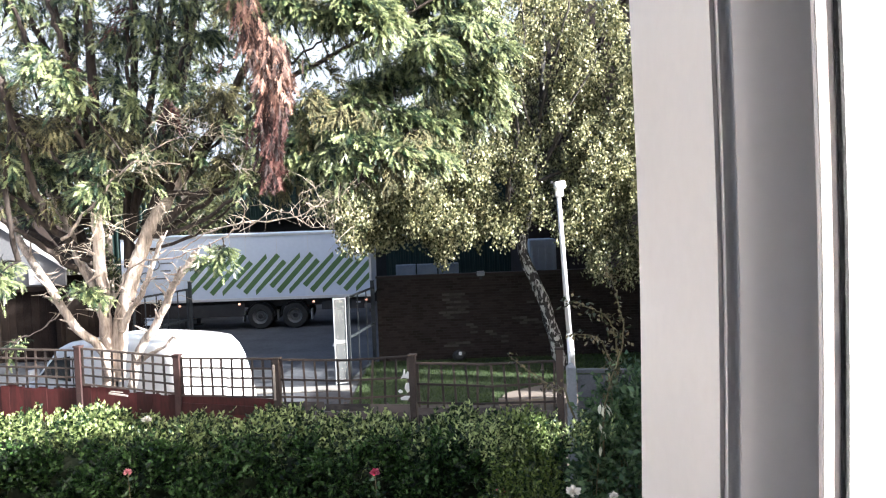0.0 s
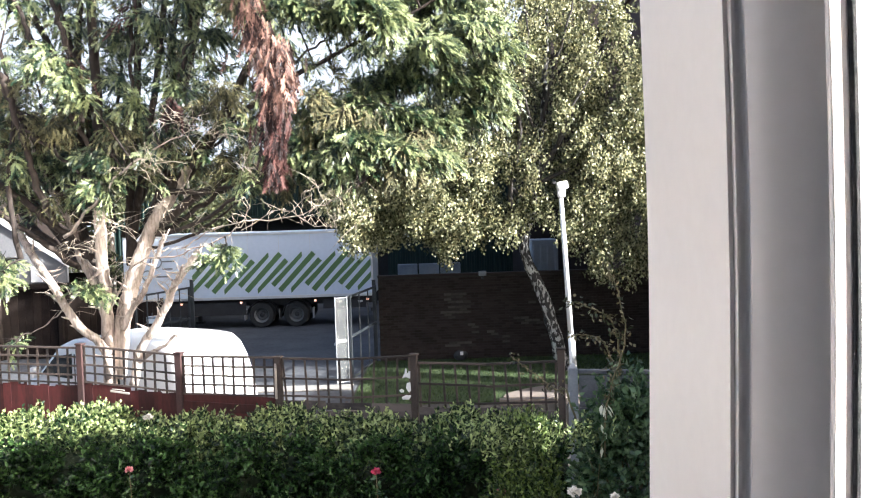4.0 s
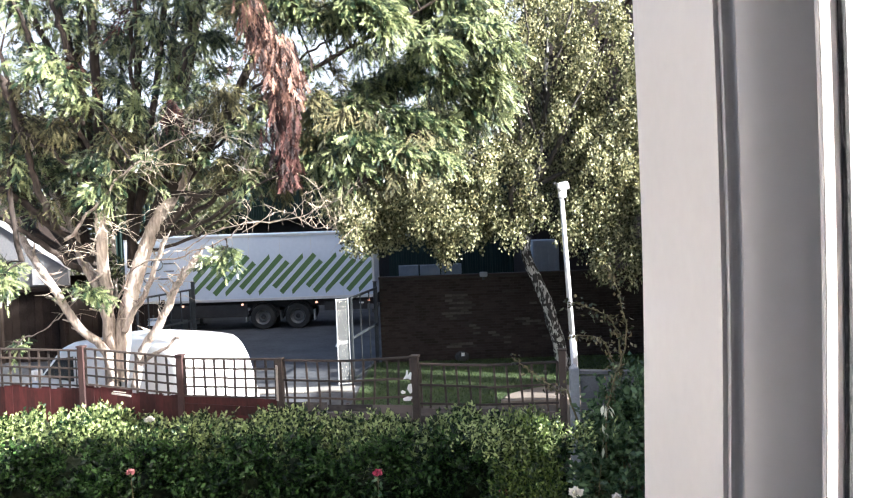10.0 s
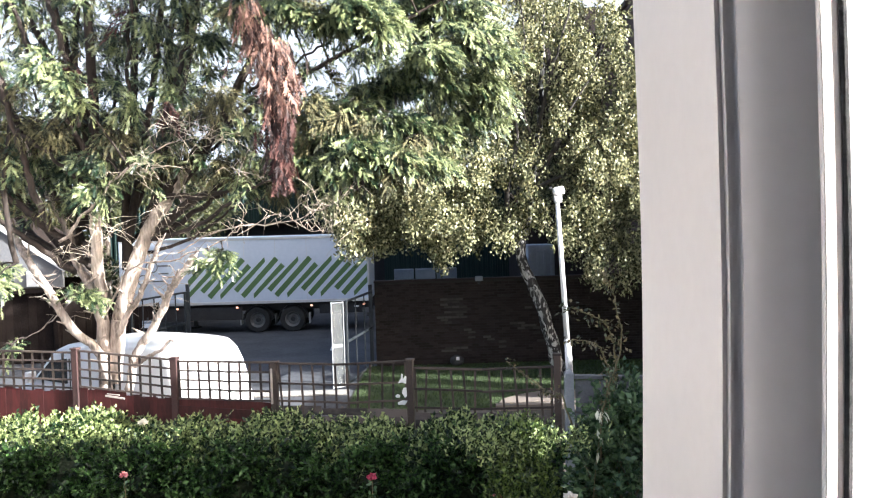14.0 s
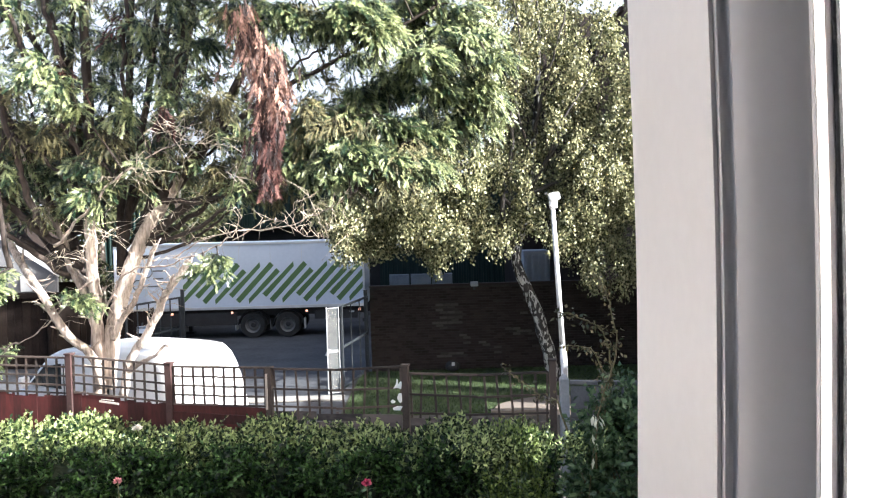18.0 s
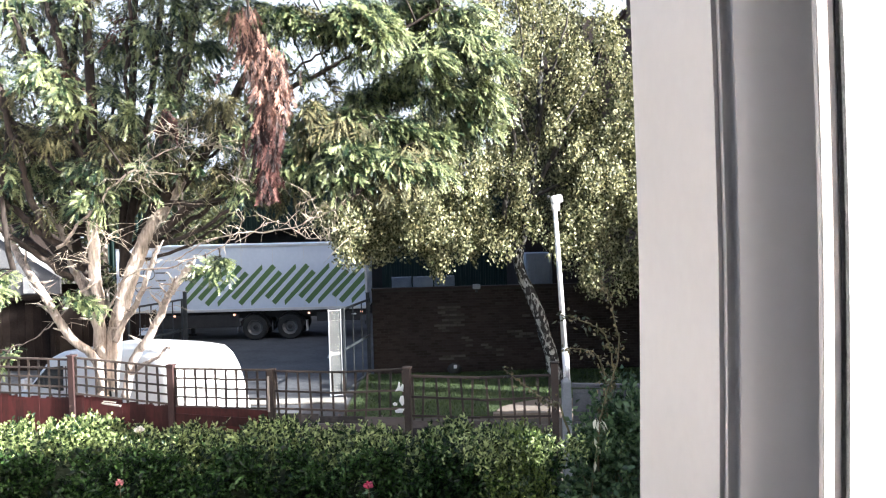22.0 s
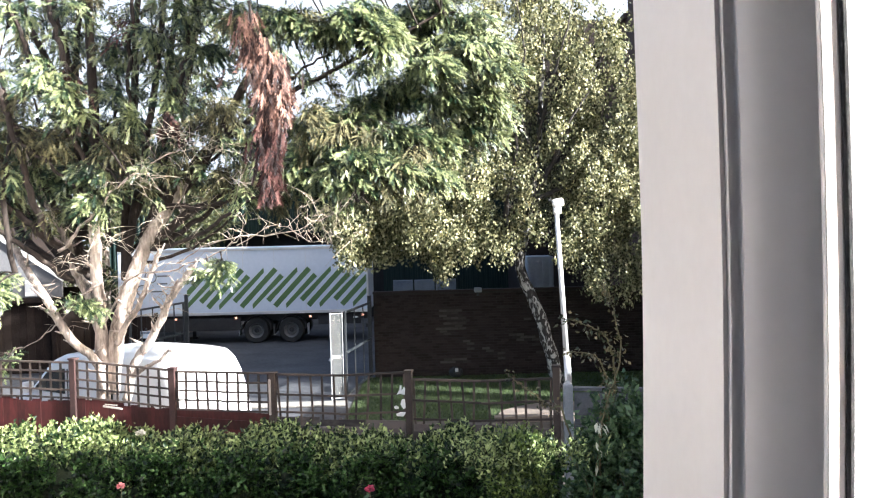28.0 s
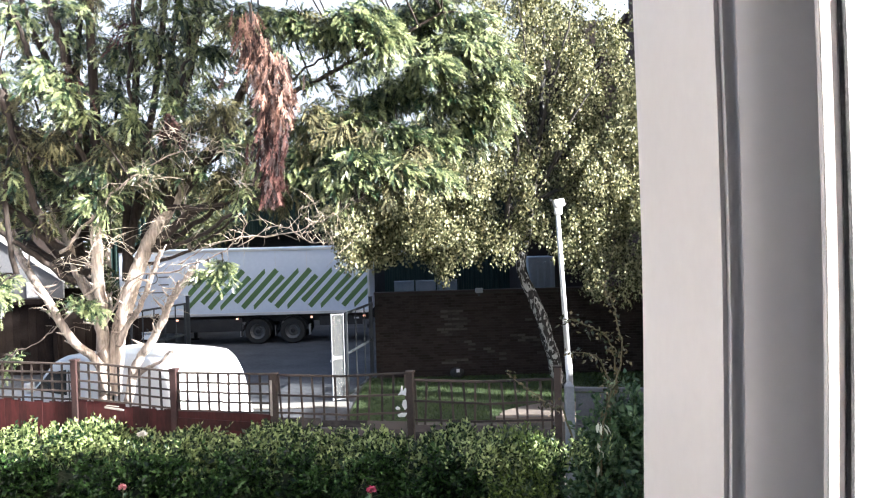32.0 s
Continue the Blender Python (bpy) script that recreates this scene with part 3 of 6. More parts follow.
def fence():
    rng = random.Random(21)
    for i, (x, y, z) in enumerate(POSTS):
        mat_post = (M_BROWNWOOD, M_BROWNWOOD, M_BROWNWOOD, M_POSTRED, M_POSTRED, M_POSTRED, M_POSTRED)[i]
        wide = 0.088 if i < 3 else 0.095
        p = thing("fence_post", (x, y, 0), "square timber fence post, " + ("dark brown and weathered" if i < 3 else "stained red-brown"), "post", group="fence posts", turn=-14)
        part("shaft", boxes(((0, 0, z / 2), (wide, wide, z)), bevel=0.006), mat_post, p)
        part("cap", boxes(((0, 0, z + 0.012), (wide + 0.025, wide + 0.025, 0.024)), bevel=0.006), mat_post, p)
    x, y, z = POSTS[2]
    # Added strip: its pale wood stands in for the post's sunlit edge.
    p = thing("bleached_batten", (x - 0.03, y - 0.075, z - 0.62), "short pale batten added for a sunlit post edge", "batten")
    part("lath", boxes(((0, 0, 0.3), (0.03, 0.02, 0.5)), bevel=0.004), M_PALEWOOD, p)
    part("nail", boxes(((0, -0.011, 0.5), (0.01, 0.006, 0.01))), M_RIM, p)
    # A lath coloured pale as if lit by the sun.
    p = thing("bleached_batten", (-4.82, 11.77, 1.74), "pale split lath lying along the red fence boards", "batten")
    part("lath", bar(bmesh.new(), (-0.15, 0.02, 0.02), (0.15, -0.03, -0.02), 0.02, 0.028, 0.004), M_PALEWOOD, p)
    part("splinter", bar(bmesh.new(), (-0.12, 0.01, 0.05), (0.07, -0.01, 0.03), 0.012, 0.014, 0.002), M_PALEWOOD, p)
    for i in range(6):
        za, zb = RAIL_END[i]
        fence_panel(POSTS[i], POSTS[i + 1], za, zb, i >= 2, i >= 3, rng, 0.03 if i in (0, 1) else 0.0)


def concrete_fence():
    p = thing("concrete_post", (1.635, 10.14, 0), "pale grey slotted concrete fence post", "post")
    part("shaft", boxes(((0, 0, 1.11), (0.115, 0.115, 2.22)), bevel=0.012), M_CONCRETE, p)
    bm = bmesh.new()
    bmesh.ops.create_cone(bm, cap_ends=True, segments=4, radius1=0.078, radius2=0.02, depth=0.05, matrix=Matrix.Translation((0, 0, 2.245)) @ pose(0, 0, 0, 0, 0, 45))
    part("cap", bm, M_CONCRETE, p)
    q = thing("concrete_panel_fence", (2.3, 10.0, 0), "grey concrete fence of stacked recessed panels", "fence", turn=-12)
    for k in range(5):
        z = 0.24 + k * 0.42
        bm = boxes(((0, 0, z), (1.2, 0.05, 0.405)), bevel=0.006)
        part("panel", bm, M_CONCRETE_DARK, q)
        for s in (-0.4, 0, 0.4):
            part("raised_field", boxes(((s, -0.032, z), (0.34, 0.02, 0.3)), bevel=0.008), M_CONCRETE_DARK, q)
    part("capping", boxes(((0, 0, 2.17), (1.22, 0.09, 0.05)), bevel=0.01), M_CONCRETE_DARK, q)


fence()
concrete_fence()


# ---- hedge ----
def shoots(rng, base, way, leaves, length, leaf_len, leaf_wid):
    """Leaf arrays along short stems that start at base and point along way."""
    n = len(base)
    t = np.linspace(0.08, 1.0, leaves)[None, :, None]
    way = way / np.linalg.norm(way, axis=1, keepdims=True)
    Ls = length * rng.uniform(0.6, 1.3, n)[:, None, None]
    P = base[:, None] + way[:, None] * t * Ls + rng.normal(0, 0.006, (n, leaves, 3))
    out = unit(rng, n * leaves).reshape(n, leaves, 3)
    A = way[:, None] * 0.85 + out * 0.9
    N = unit(rng, n * leaves)
    size = rng.uniform(0.7, 1.2, n * leaves)
    return P.reshape(-1, 3), A.reshape(-1, 3), N, leaf_len * size, leaf_wid * size


def hedge():
    h = thing("hedge", (-2.8, 8.5, 0), "dense clipped golden-green privet hedge in front of the fence", "hedge")
    rng = np.random.default_rng(11)

    def topz(x, y):
        k = np.clip((x + 5.0) / 6.3, -0.5, 1)
        z = 2.0 - 0.2 * k + 0.035 * np.sin(x * 2.9 + 0.7) + 0.03 * np.sin(x * 6.3) + 0.06 * np.exp(-((x + 4.4) / 0.3) ** 2) + 0.05 * np.exp(-((x + 3.9) / 0.16) ** 2)
        return z - 0.28 * np.clip((8.35 - y) / 0.45, 0, 1) ** 2

    def face(x, z):
        return 7.88 + 0.07 * np.sin(x * 2.1 + z * 3) + 0.05 * np.sin(x * 5.2 - z * 6) + 0.12 * np.clip(z - 1.5, 0, 1)

    def lump(x, y, z):
        return np.sin(x * 7.3 + 1.1 * np.sin(z * 5)) * np.sin(z * 8.1 + x * 1.7) * 0.6 + np.sin(x * 13.1 + y * 9.7) * np.sin(z * 11 + y * 7.9 - x * 3) * 0.5

    # Dark sheet under the leaves, standing in for the hedge's inner shade.
    bm = bmesh.new()
    nx, outline = 46, 9
    grid = []
    for i in range(nx):
        x = -8.2 + 9.45 * i / (nx - 1)
        row = []
        for j in range(outline):
            if j < 4:
                z = 0.03 + (float(topz(x, 7.95)) - 0.1) * j / 3
                y = float(face(x, z)) + 0.1
            elif j < 7:
                y = 8.05 + 0.42 * (j - 3)
                z = float(topz(x, y)) - 0.07
            else:
                y, z = 9.2, (1.0, 0.03)[j - 7]
            row.append(bm.verts.new((x + 2.8, y - 8.5, z)))
        grid.append(row)
    for i in range(nx - 1):
        for j in range(outline - 1):
            bm.faces.new((grid[i][j], grid[i][j + 1], grid[i + 1][j + 1], grid[i + 1][j]))
    bm.faces.new(grid[0])
    bm.faces.new(grid[-1][::-1])
    bmesh.ops.recalc_face_normals(bm, faces=bm.faces)
    part("shade_core", bm, M_HEDGE_CORE, h, "dark sheet for the shade inside the hedge")
    n = 3800
    x = rng.uniform(-8.2, 1.2, n)
    y = rng.uniform(7.95, 9.25, n)
    base = np.column_stack([x, y, topz(x, y) - 0.1])
    way = np.column_stack([rng.normal(0, 0.35, n), rng.normal(-0.15, 0.35, n), np.ones(n)])
    q = lump(x, y, base[:, 2])
    base[:, 2] += 0.05 * q
    keep = q > -0.34
    a = shoots(rng, base[keep], way[keep], 16, 0.21, 0.056, 0.033)
    m = 6400
    x = rng.uniform(-8.2, 1.2, m)
    z = rng.uniform(1.1, 1.95, m)
    base2 = np.column_stack([x, face(x, z) + 0.09, z])
    way2 = np.column_stack([rng.normal(0, 0.45, m), -np.ones(m), rng.normal(1.0, 0.5, m)])
    q = lump(x, base2[:, 1], z)
    base2[:, 1] -= 0.2 * q
    keep = q > -0.12
    b = shoots(rng, base2[keep], way2[keep], 16, 0.25, 0.06, 0.031)
    k = 900
    x = rng.uniform(-8.2, 1.2, k)
    z = rng.uniform(0.1, 1.15, k)
    c = shoots(rng, np.column_stack([x, face(x, z) + 0.09, z]), np.column_stack([rng.normal(0, 0.45, k), -np.ones(k), rng.normal(0.55, 0.4, k)]), 9, 0.2, 0.075, 0.04)
    off = np.array([2.8, -8.5, 0])
    for arr, name, mat_f in ((a, "top_foliage", M_HEDGE_LEAF), (b, "face_foliage", M_HEDGE_SHADE), (c, "low_foliage", M_HEDGE_SHADE)):
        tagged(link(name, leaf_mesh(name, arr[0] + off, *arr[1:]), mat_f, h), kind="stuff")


hedge()


def golden_shrub():
    """A lower, yellower bush before the hedge's end."""
    s = thing("golden_shrub", (0.66, 6.6, 0), "low yellow-green shrub with sunlit tips, standing before the hedge", "shrub")
    rng = np.random.default_rng(14)
    n = 900
    d = unit(rng, n)
    d[:, 2] = np.abs(d[:, 2])
    base = d * np.array([0.31, 0.26, 1.0]) * rng.uniform(0.75, 1, (n, 1))
    base[:, 2] = 0.7 + np.minimum(base[:, 2], 0.85) * 1.95
    arr = shoots(rng, base, d + np.array([0, 0, 0.8]), 13, 0.16, 0.045, 0.022)
    tagged(link("foliage", leaf_mesh("foliage", *arr), M_SHRUB_LEAF, s), kind="stuff")
    # Top fringe gets the bright leaf, so the sunlight is in its colour.
    m = 260
    crown = np.column_stack([rng.normal(0, 0.24, m), rng.normal(-0.02, 0.13, m), rng.uniform(2.2, 2.36, m)])
    arr = shoots(rng, crown, np.column_stack([rng.normal(0, 0.35, m), rng.normal(0, 0.35, m), np.ones(m)]), 11, 0.15, 0.042, 0.021)
    tagged(link("young_growth", leaf_mesh("young_growth", *arr), M_HEDGE_LEAF, s, "shoot tips in a brighter leaf colour for sunlight"), kind="stuff")
    L = Limbs()
    r = random.Random(4)
    for k in range(9):
        L.add(smooth_path([(r.uniform(-0.1, 0.1), r.uniform(-0.1, 0.1), 0), (r.uniform(-0.2, 0.2), r.uniform(-0.15, 0.15), 0.8), (r.uniform(-0.4, 0.4), r.uniform(-0.3, 0.3), 1.5)]), 0.014, 0.004, 5)
    L.done("stems", M_STEM, s)


golden_shrub()


brick_wall()


# ---- buildings behind ----
def warehouse():
    b = thing("warehouse", (-4.5, 40.5, 0), "dark green metal-clad warehouse with a shaded loading bay", "building")
    # Near-black block stands in for the shade inside the loading bay.
    part("bay_shade_block", boxes(((0, 4.0, 3.3), (24.4, 7.9, 6.6))), M_BAY_SHADE, b)
    bm = bmesh.new()
    for k in range(4):
        prism(bm, [(k * 0.25 - 0.5, 0), (k * 0.25 - 0.38, 0), (k * 0.25 - 0.35, -0.04), (k * 0.25 - 0.28, -0.04), (k * 0.25 - 0.25, 0), (k * 0.25 - 0.25, 0.02), (k * 0.25 - 0.5, 0.02)], 0, 1)
    me = bpy.data.meshes.new("cladding_sheet")
    bm.to_mesh(me)
    bm.free()
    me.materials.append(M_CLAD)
    for k in range(24):
        x = -11.7 + k
        low = 4.35 if -6.4 < x < 1.6 else 0.0
        ob = new("cladding_sheet", me)
        ob.parent = b
        ob.matrix_local = Matrix.Translation((x, 0, low)) @ Matrix.Diagonal((1, 1, 6.6 - low, 1))
    part("fascia", boxes(((0, -0.1, 6.62), (24.6, 0.16, 0.3)), bevel=0.02), M_CLAD, b)
    part("canopy_edge", boxes(((-2.4, -0.35, 4.42), (8.3, 0.7, 0.14)), bevel=0.01), M_CLAD, b, "dark green loading canopy edge")
    part("sign_board", boxes(((2.15, -0.12, 3.55), (1.5, 0.12, 0.75)), bevel=0.01), M_TRAILER, b, "plain white board beside the loading bay")
    part("roof", boxes(((0, 4.0, 6.7), (24.6, 8.2, 0.12))), M_CLAD, b)


def brick_building():
    b = thing("brick_building", (11.5, 20.4, 0), "tall dark brick building beyond the birch tree", "building")
    # Tall front block is out of view, added to shade the trailer.
    part("wall", boxes(((0, 2.6, 6.3), (10.4, 5.2, 12.6))), M_BRICK_FAR, b)
    part("parapet", boxes(((0.1, 2.6, 12.68), (10.5, 5.3, 0.2)), bevel=0.03), M_CONCRETE, b)
    part("rear_wing", boxes(((0, 11.7, 5.45), (10.4, 13.0, 10.9))), M_BRICK_FAR, b)
    part("far_wing", boxes(((-6.65, 13.6, 6.0), (2.9, 8.0, 12.0))), M_BRICK, b)
    part("rear_parapet", boxes(((0, 11.8, 11.0), (10.6, 13.0, 0.2)), bevel=0.03), M_BRICK_FAR, b)


# Unseen walls added for shade; the gaps let sun strips onto verge and lamp.
garage = part("verge_shade_walls", boxes(((6.45, 13.95, 2.5), (0.3, 3.9, 5.0)), ((6.45, 16.32, 3.6), (0.3, 0.84, 1.4)), ((6.45, 17.02, 2.5), (0.3, 0.54, 5.0)), ((6.45, 17.5, 1.25), (0.3, 0.4, 2.5)), ((6.45, 18.08, 2.5), (0.3, 0.74, 5.0)), ((6.45, 19.75, 2.5), (0.3, 1.3, 5.0)), bevel=0.02), M_BRICK_FAR)
tagged(garage, "unseen brick walls added to shade the verge, with gaps", "garage", kind="structure")


# Unseen reflector: cream wall that throws warm sun onto the mullion.
bounce = part("bounce_wall", boxes(((-9.3, 6.6, 3.8), (0.6, 7.2, 7.6)), bevel=0.02), M_CREAMWALL)
tagged(bounce, "unseen cream wall added to bounce sun onto the mullion", "house", kind="structure")


def outbuilding():
    """A gabled shed: gable toned grey for shade, over a dark front."""
    b = thing("outbuilding", (-14.3, 25.5, 0), "old shed, grey gable with white bargeboards over a dark boarded front", "shed")
    bm = bmesh.new()
    pts = [(-3.2, 2.45), (2.35, 2.45), (2.35, 3.1), (-0.2, 4.85), (-3.2, 2.8)]
    low = [bm.verts.new((x, 0.0, z)) for x, z in pts]
    high = [bm.verts.new((x, 0.12, z)) for x, z in pts]
    bm.faces.new(low)
    bm.faces.new(high[::-1])
    for i in range(5):
        bm.faces.new((low[i], high[i], high[(i + 1) % 5], low[(i + 1) % 5]))
    bmesh.ops.recalc_face_normals(bm, faces=bm.faces)
    part("gable", bm, M_GABLE, b, "gable wall toned grey for shade")
    part("shutter", boxes(((1.4, -0.03, 2.74), (0.36, 0.05, 0.5)), bevel=0.01), M_RENDER, b, "white-painted shutter")
    part("lintel", boxes(((-0.3, -0.05, 2.36), (6.0, 0.2, 0.16)), bevel=0.01), M_SHEDDARK, b)
    for x in (-3.1, -1.6, 0.1, 2.1):
        part("door_post", boxes(((x, 0, 1.15), (0.14, 0.14, 2.3)), bevel=0.01), M_SHEDDARK, b)
    # Near-black boards stand in for the shade of an open front.
    for k in range(21):
        part("board", boxes(((-2.95 + k * 0.25, 0.1, 1.15), (0.24, 0.025, 2.28)), bevel=0.004), M_SHEDDARK, b)
    for s in (-1, 1):
        part("bargeboard", bar(bmesh.new(), (-0.2, -0.08, 4.9), (2.5 if s > 0 else -3.4, -0.08, 3.02 if s > 0 else 2.7), 0.05, 0.2, 0.005), M_RENDER, b, "white bargeboard")
        part("roof_slope", bar(bmesh.new(), (-0.2, 1.4, 5.06), (2.6 if s > 0 else -3.45, 1.4, 3.12 if s > 0 else 2.86), 3.0, 0.06), M_SHEDDARK, b)
    part("side_wall", boxes(((2.2, 1.4, 1.2), (0.12, 2.7, 2.4))), M_SHEDDARK, b)
    part("rear_wall", boxes(((-0.5, 2.8, 1.3), (5.4, 0.12, 2.6))), M_SHEDDARK, b)


def dark_fence():
    b = thing("boarded_fence", (-10.8, 27.2, 0), "low dark boarded fence beside the yard gate", "fence")
    for k in range(20):
        part("board", boxes(((-1.9 + k * 0.16, 0, 0.8), (0.15, 0.025, 1.6)), bevel=0.004), M_SHEDDARK, b)
    for x in (-1.9, -0.3, 1.2):
        part("post", boxes(((x, 0.06, 0.85), (0.1, 0.1, 1.7)), bevel=0.006), M_SHEDDARK, b)


def container():
    b = thing("storage_container", (3.33, 25.6, 0), "plain grey-white steel storage container behind the brick wall", "container")
    part("body", boxes(((0, 0.6, 1.7), (0.85, 1.2, 3.3)), bevel=0.03), M_CONTAINER, b)
    for k in range(4):
        part("rib", boxes(((-0.33 + k * 0.22, -0.02, 1.7), (0.09, 0.05, 3.0)), bevel=0.01), M_CONTAINER, b)


def crates():
    rng = random.Random(31)
    c = thing("crate", (-1.05, 24.6, 0), "pale blue plastic crate in a stack behind the wall", "crate", group="stacked crates")
    part("base", boxes(((0, 0, 0.02), (0.58, 0.4, 0.03)), bevel=0.005), M_CRATE, c)
    for s in (-1, 1):
        part("long_side", boxes(((0, s * 0.195, 0.16), (0.6, 0.015, 0.29)), bevel=0.004), M_CRATE, c)
        part("short_side", boxes(((s * 0.295, 0, 0.16), (0.015, 0.38, 0.29)), bevel=0.004), M_CRATE, c)
    part("contents", boxes(((0, 0, 0.17), (0.55, 0.36, 0.24)), bevel=0.02), M_CRATE, c)
    for col, high in ((0, 9), (1, 9), (2, 9)):
        for k in range(high):
            if col or k:
                copy_thing(c, pose(-1.05 + col * 0.66, 24.6 + rng.uniform(-0.02, 0.02), k * 0.306, 0, 0, rng.uniform(-3, 3)))


warehouse()
brick_building()
outbuilding()
dark_fence()
container()
crates()


# ---- lorry trailer ----
def flat(bm, pts, y0, y1):
    """Extrude an outline in x and z between two depths."""
    a = [bm.verts.new((x, y0, z)) for x, z in pts]
    b = [bm.verts.new((x, y1, z)) for x, z in pts]
    bm.faces.new(a)
    bm.faces.new(b[::-1])
    for i in range(len(pts)):
        j = (i + 1) % len(pts)
        bm.faces.new((a[i], b[i], b[j], a[j]))
    bmesh.ops.recalc_face_normals(bm, faces=bm.faces)
    return bm


def wheel(parent, at, r, width, side):
    """An axle end: tyre, dished rim, hub and nuts, turned out along y."""
    w = thing("wheel", at, "", "")
    w.parent = parent
    w.matrix_local = pose(*at)
    for name, prof, mat_w in (("tyre", [(r * 0.6, -0.5), (r * 0.93, -0.5), (r, -0.36), (r, 0.36), (r * 0.93, 0.5), (r * 0.6, 0.5)], M_TYRE), ("rim", [(r * 0.16, -0.1), (r * 0.34, -0.16), (r * 0.42, -0.1), (r * 0.5, -0.34), (r * 0.6, -0.46), (r * 0.61, -0.4), (r * 0.61, 0.4), (r * 0.16, 0.4)], M_RIM), ("hub", [(0.001, -0.42), (r * 0.15, -0.4), (r * 0.19, -0.3), (r * 0.19, 0.0), (0.001, 0.0)], M_CHASSIS)):
        bm = bmesh.new()
        rings = []
        for k in range(28):
            a = 2 * math.pi * k / 28
            rings.append([bm.verts.new((q * math.cos(a), t * width * side, q * math.sin(a))) for q, t in prof])
        for k in range(28):
            for j in range(len(prof)):
                p, q = rings[k], rings[(k + 1) % 28]
                i = (j + 1) % len(prof)
                bm.faces.new((p[j], p[i], q[i], q[j]))
        bmesh.ops.recalc_face_normals(bm, faces=bm.faces)
        part(name, bm, mat_w, w)
    return w


def trailer():
    x0, x1, y, z0, z1 = -12.55, -2.70, 31.5, 1.16, 3.80
    t = thing("lorry_trailer", ((x0 + x1) / 2, y, 0), "white box trailer with slanted green stripes, parked in shade", "trailer")
    cx = (x0 + x1) / 2
    L = x1 - x0
    part("box_body", boxes(((0, 1.25, (z0 + z1) / 2), (L, 2.5, z1 - z0)), bevel=0.06), M_TRAILER, t)
    part("top_rail", boxes(((0, -0.012, z1 - 0.08), (L - 0.1, 0.04, 0.1)), bevel=0.01), M_TRIM, t, "pale metal top rail")
    part("bottom_rail", boxes(((0, -0.012, z0 + 0.05), (L - 0.05, 0.045, 0.11)), bevel=0.01), M_TRIM, t, "pale metal bottom rail")
    part("corner_post", boxes(((L / 2 - 0.04, -0.01, (z0 + z1) / 2), (0.07, 0.05, z1 - z0 - 0.05)), bevel=0.01), M_TRIM, t)
    for k in range(1, 8):
        part("panel_seam", boxes(((-L / 2 + L * k / 8, -0.002, (z0 + z1) / 2 + 0.0), (0.012, 0.006, z1 - z0 - 0.3))), M_TRIM, t)
    # green slanted bars in threes
    lo = z0 + 0.30
    for g in range(-2, 5):
        gx = -7.72 + 1.318 * g - cx
        for dx, zb, run, cut in ((-0.27, 0.22, 1.12, "top"), (0.0, 0.0, 1.38, ""), (0.50, 0.02, 1.12, "foot")):
            bx, bz, rise, half = gx + dx, lo + zb, run * 1.06, 0.1
            pts = [(bx - half * 0.72, bz + half * 0.7), (bx + half * 0.72, bz - half * 0.7), (bx + run + half * 0.72, bz + rise - half * 0.7), (bx + run - half * 0.72, bz + rise + half * 0.7)]
            if cut == "top":
                pts[3] = (pts[2][0] - 0.02, pts[2][1] + half * 1.9)
            if cut == "foot":
                pts[1] = (pts[0][0] + 0.02, pts[0][1] - half * 1.9)
            right, left = L / 2 - 0.09, -9.85 - cx
            if max(p[0] for p in pts) < left + 0.1 or min(p[0] for p in pts) > right - 0.05:
                continue
            out = []
            for i in range(4):  # trim the bar at the box's corner and at the plain end
                p, q = pts[i], pts[(i + 1) % 4]
                if left <= p[0] <= right:
                    out.append(p)
                for lim in sorted((right, left), key=lambda v: (v - p[0]) * (1 if q[0] > p[0] else -1)):
                    if (p[0] - lim) * (q[0] - lim) < 0:
                        s = (lim - p[0]) / (q[0] - p[0])
                        out.append((lim, p[1] + s * (q[1] - p[1])))
            if len(out) > 2:
                part("green_stripe", flat(bmesh.new(), out, -0.006, 0.002), M_GREEN, t)
    # an emblem at the plain end, as plain rings and bars
    for ex, ez, r in ((-11.95, 2.75, 0.26), (-11.25, 2.72, 0.22), (-11.6, 2.2, 0.2)):
        ring = [(ex - cx + r * math.cos(a), ez + r * math.sin(a)) for a in np.linspace(0, 2 * math.pi, 25)]
        Lb = Limbs()
        Lb.add([(px, -0.003, pz) for px, pz in ring], 0.028, 0.028, 4)
        Lb.done("emblem_ring", M_LOGO, t)
    for ex, ez, w in ((-10.75, 2.75, 0.5), (-10.8, 2.45, 0.4), (-11.0, 2.15, 0.5)):
        part("emblem_bar", boxes(((ex - cx, -0.003, ez), (w, 0.008, 0.06))), M_LOGO, t)
    # running gear
    part("chassis_beam", boxes(((0.3, 0.7, 0.98), (L - 0.8, 0.12, 0.3)), ((0.3, 1.8, 0.98), (L - 0.8, 0.12, 0.3)), bevel=0.01), M_CHASSIS, t)
    part("side_skirt", boxes(((-2.35, 0.06, 0.78), (4.4, 0.03, 0.5)), bevel=0.006), M_CHASSIS, t, "black side guard")
    part("side_skirt", boxes(((3.75, 0.06, 0.86), (1.7, 0.03, 0.34)), bevel=0.006), M_CHASSIS, t, "black side guard")
    for wx in (-7.18, -5.80):
        wheel(t, (wx - cx, 0.25, 0.5), 0.5, 0.38, 1)
        wheel(t, (wx - cx, 2.25, 0.5), 0.5, 0.38, -1)
        part("axle", bar(bmesh.new(), (wx - cx, 0.3, 0.5), (wx - cx, 2.2, 0.5), 0.12, 0.12), M_CHASSIS, t)
        guard = bmesh.new()
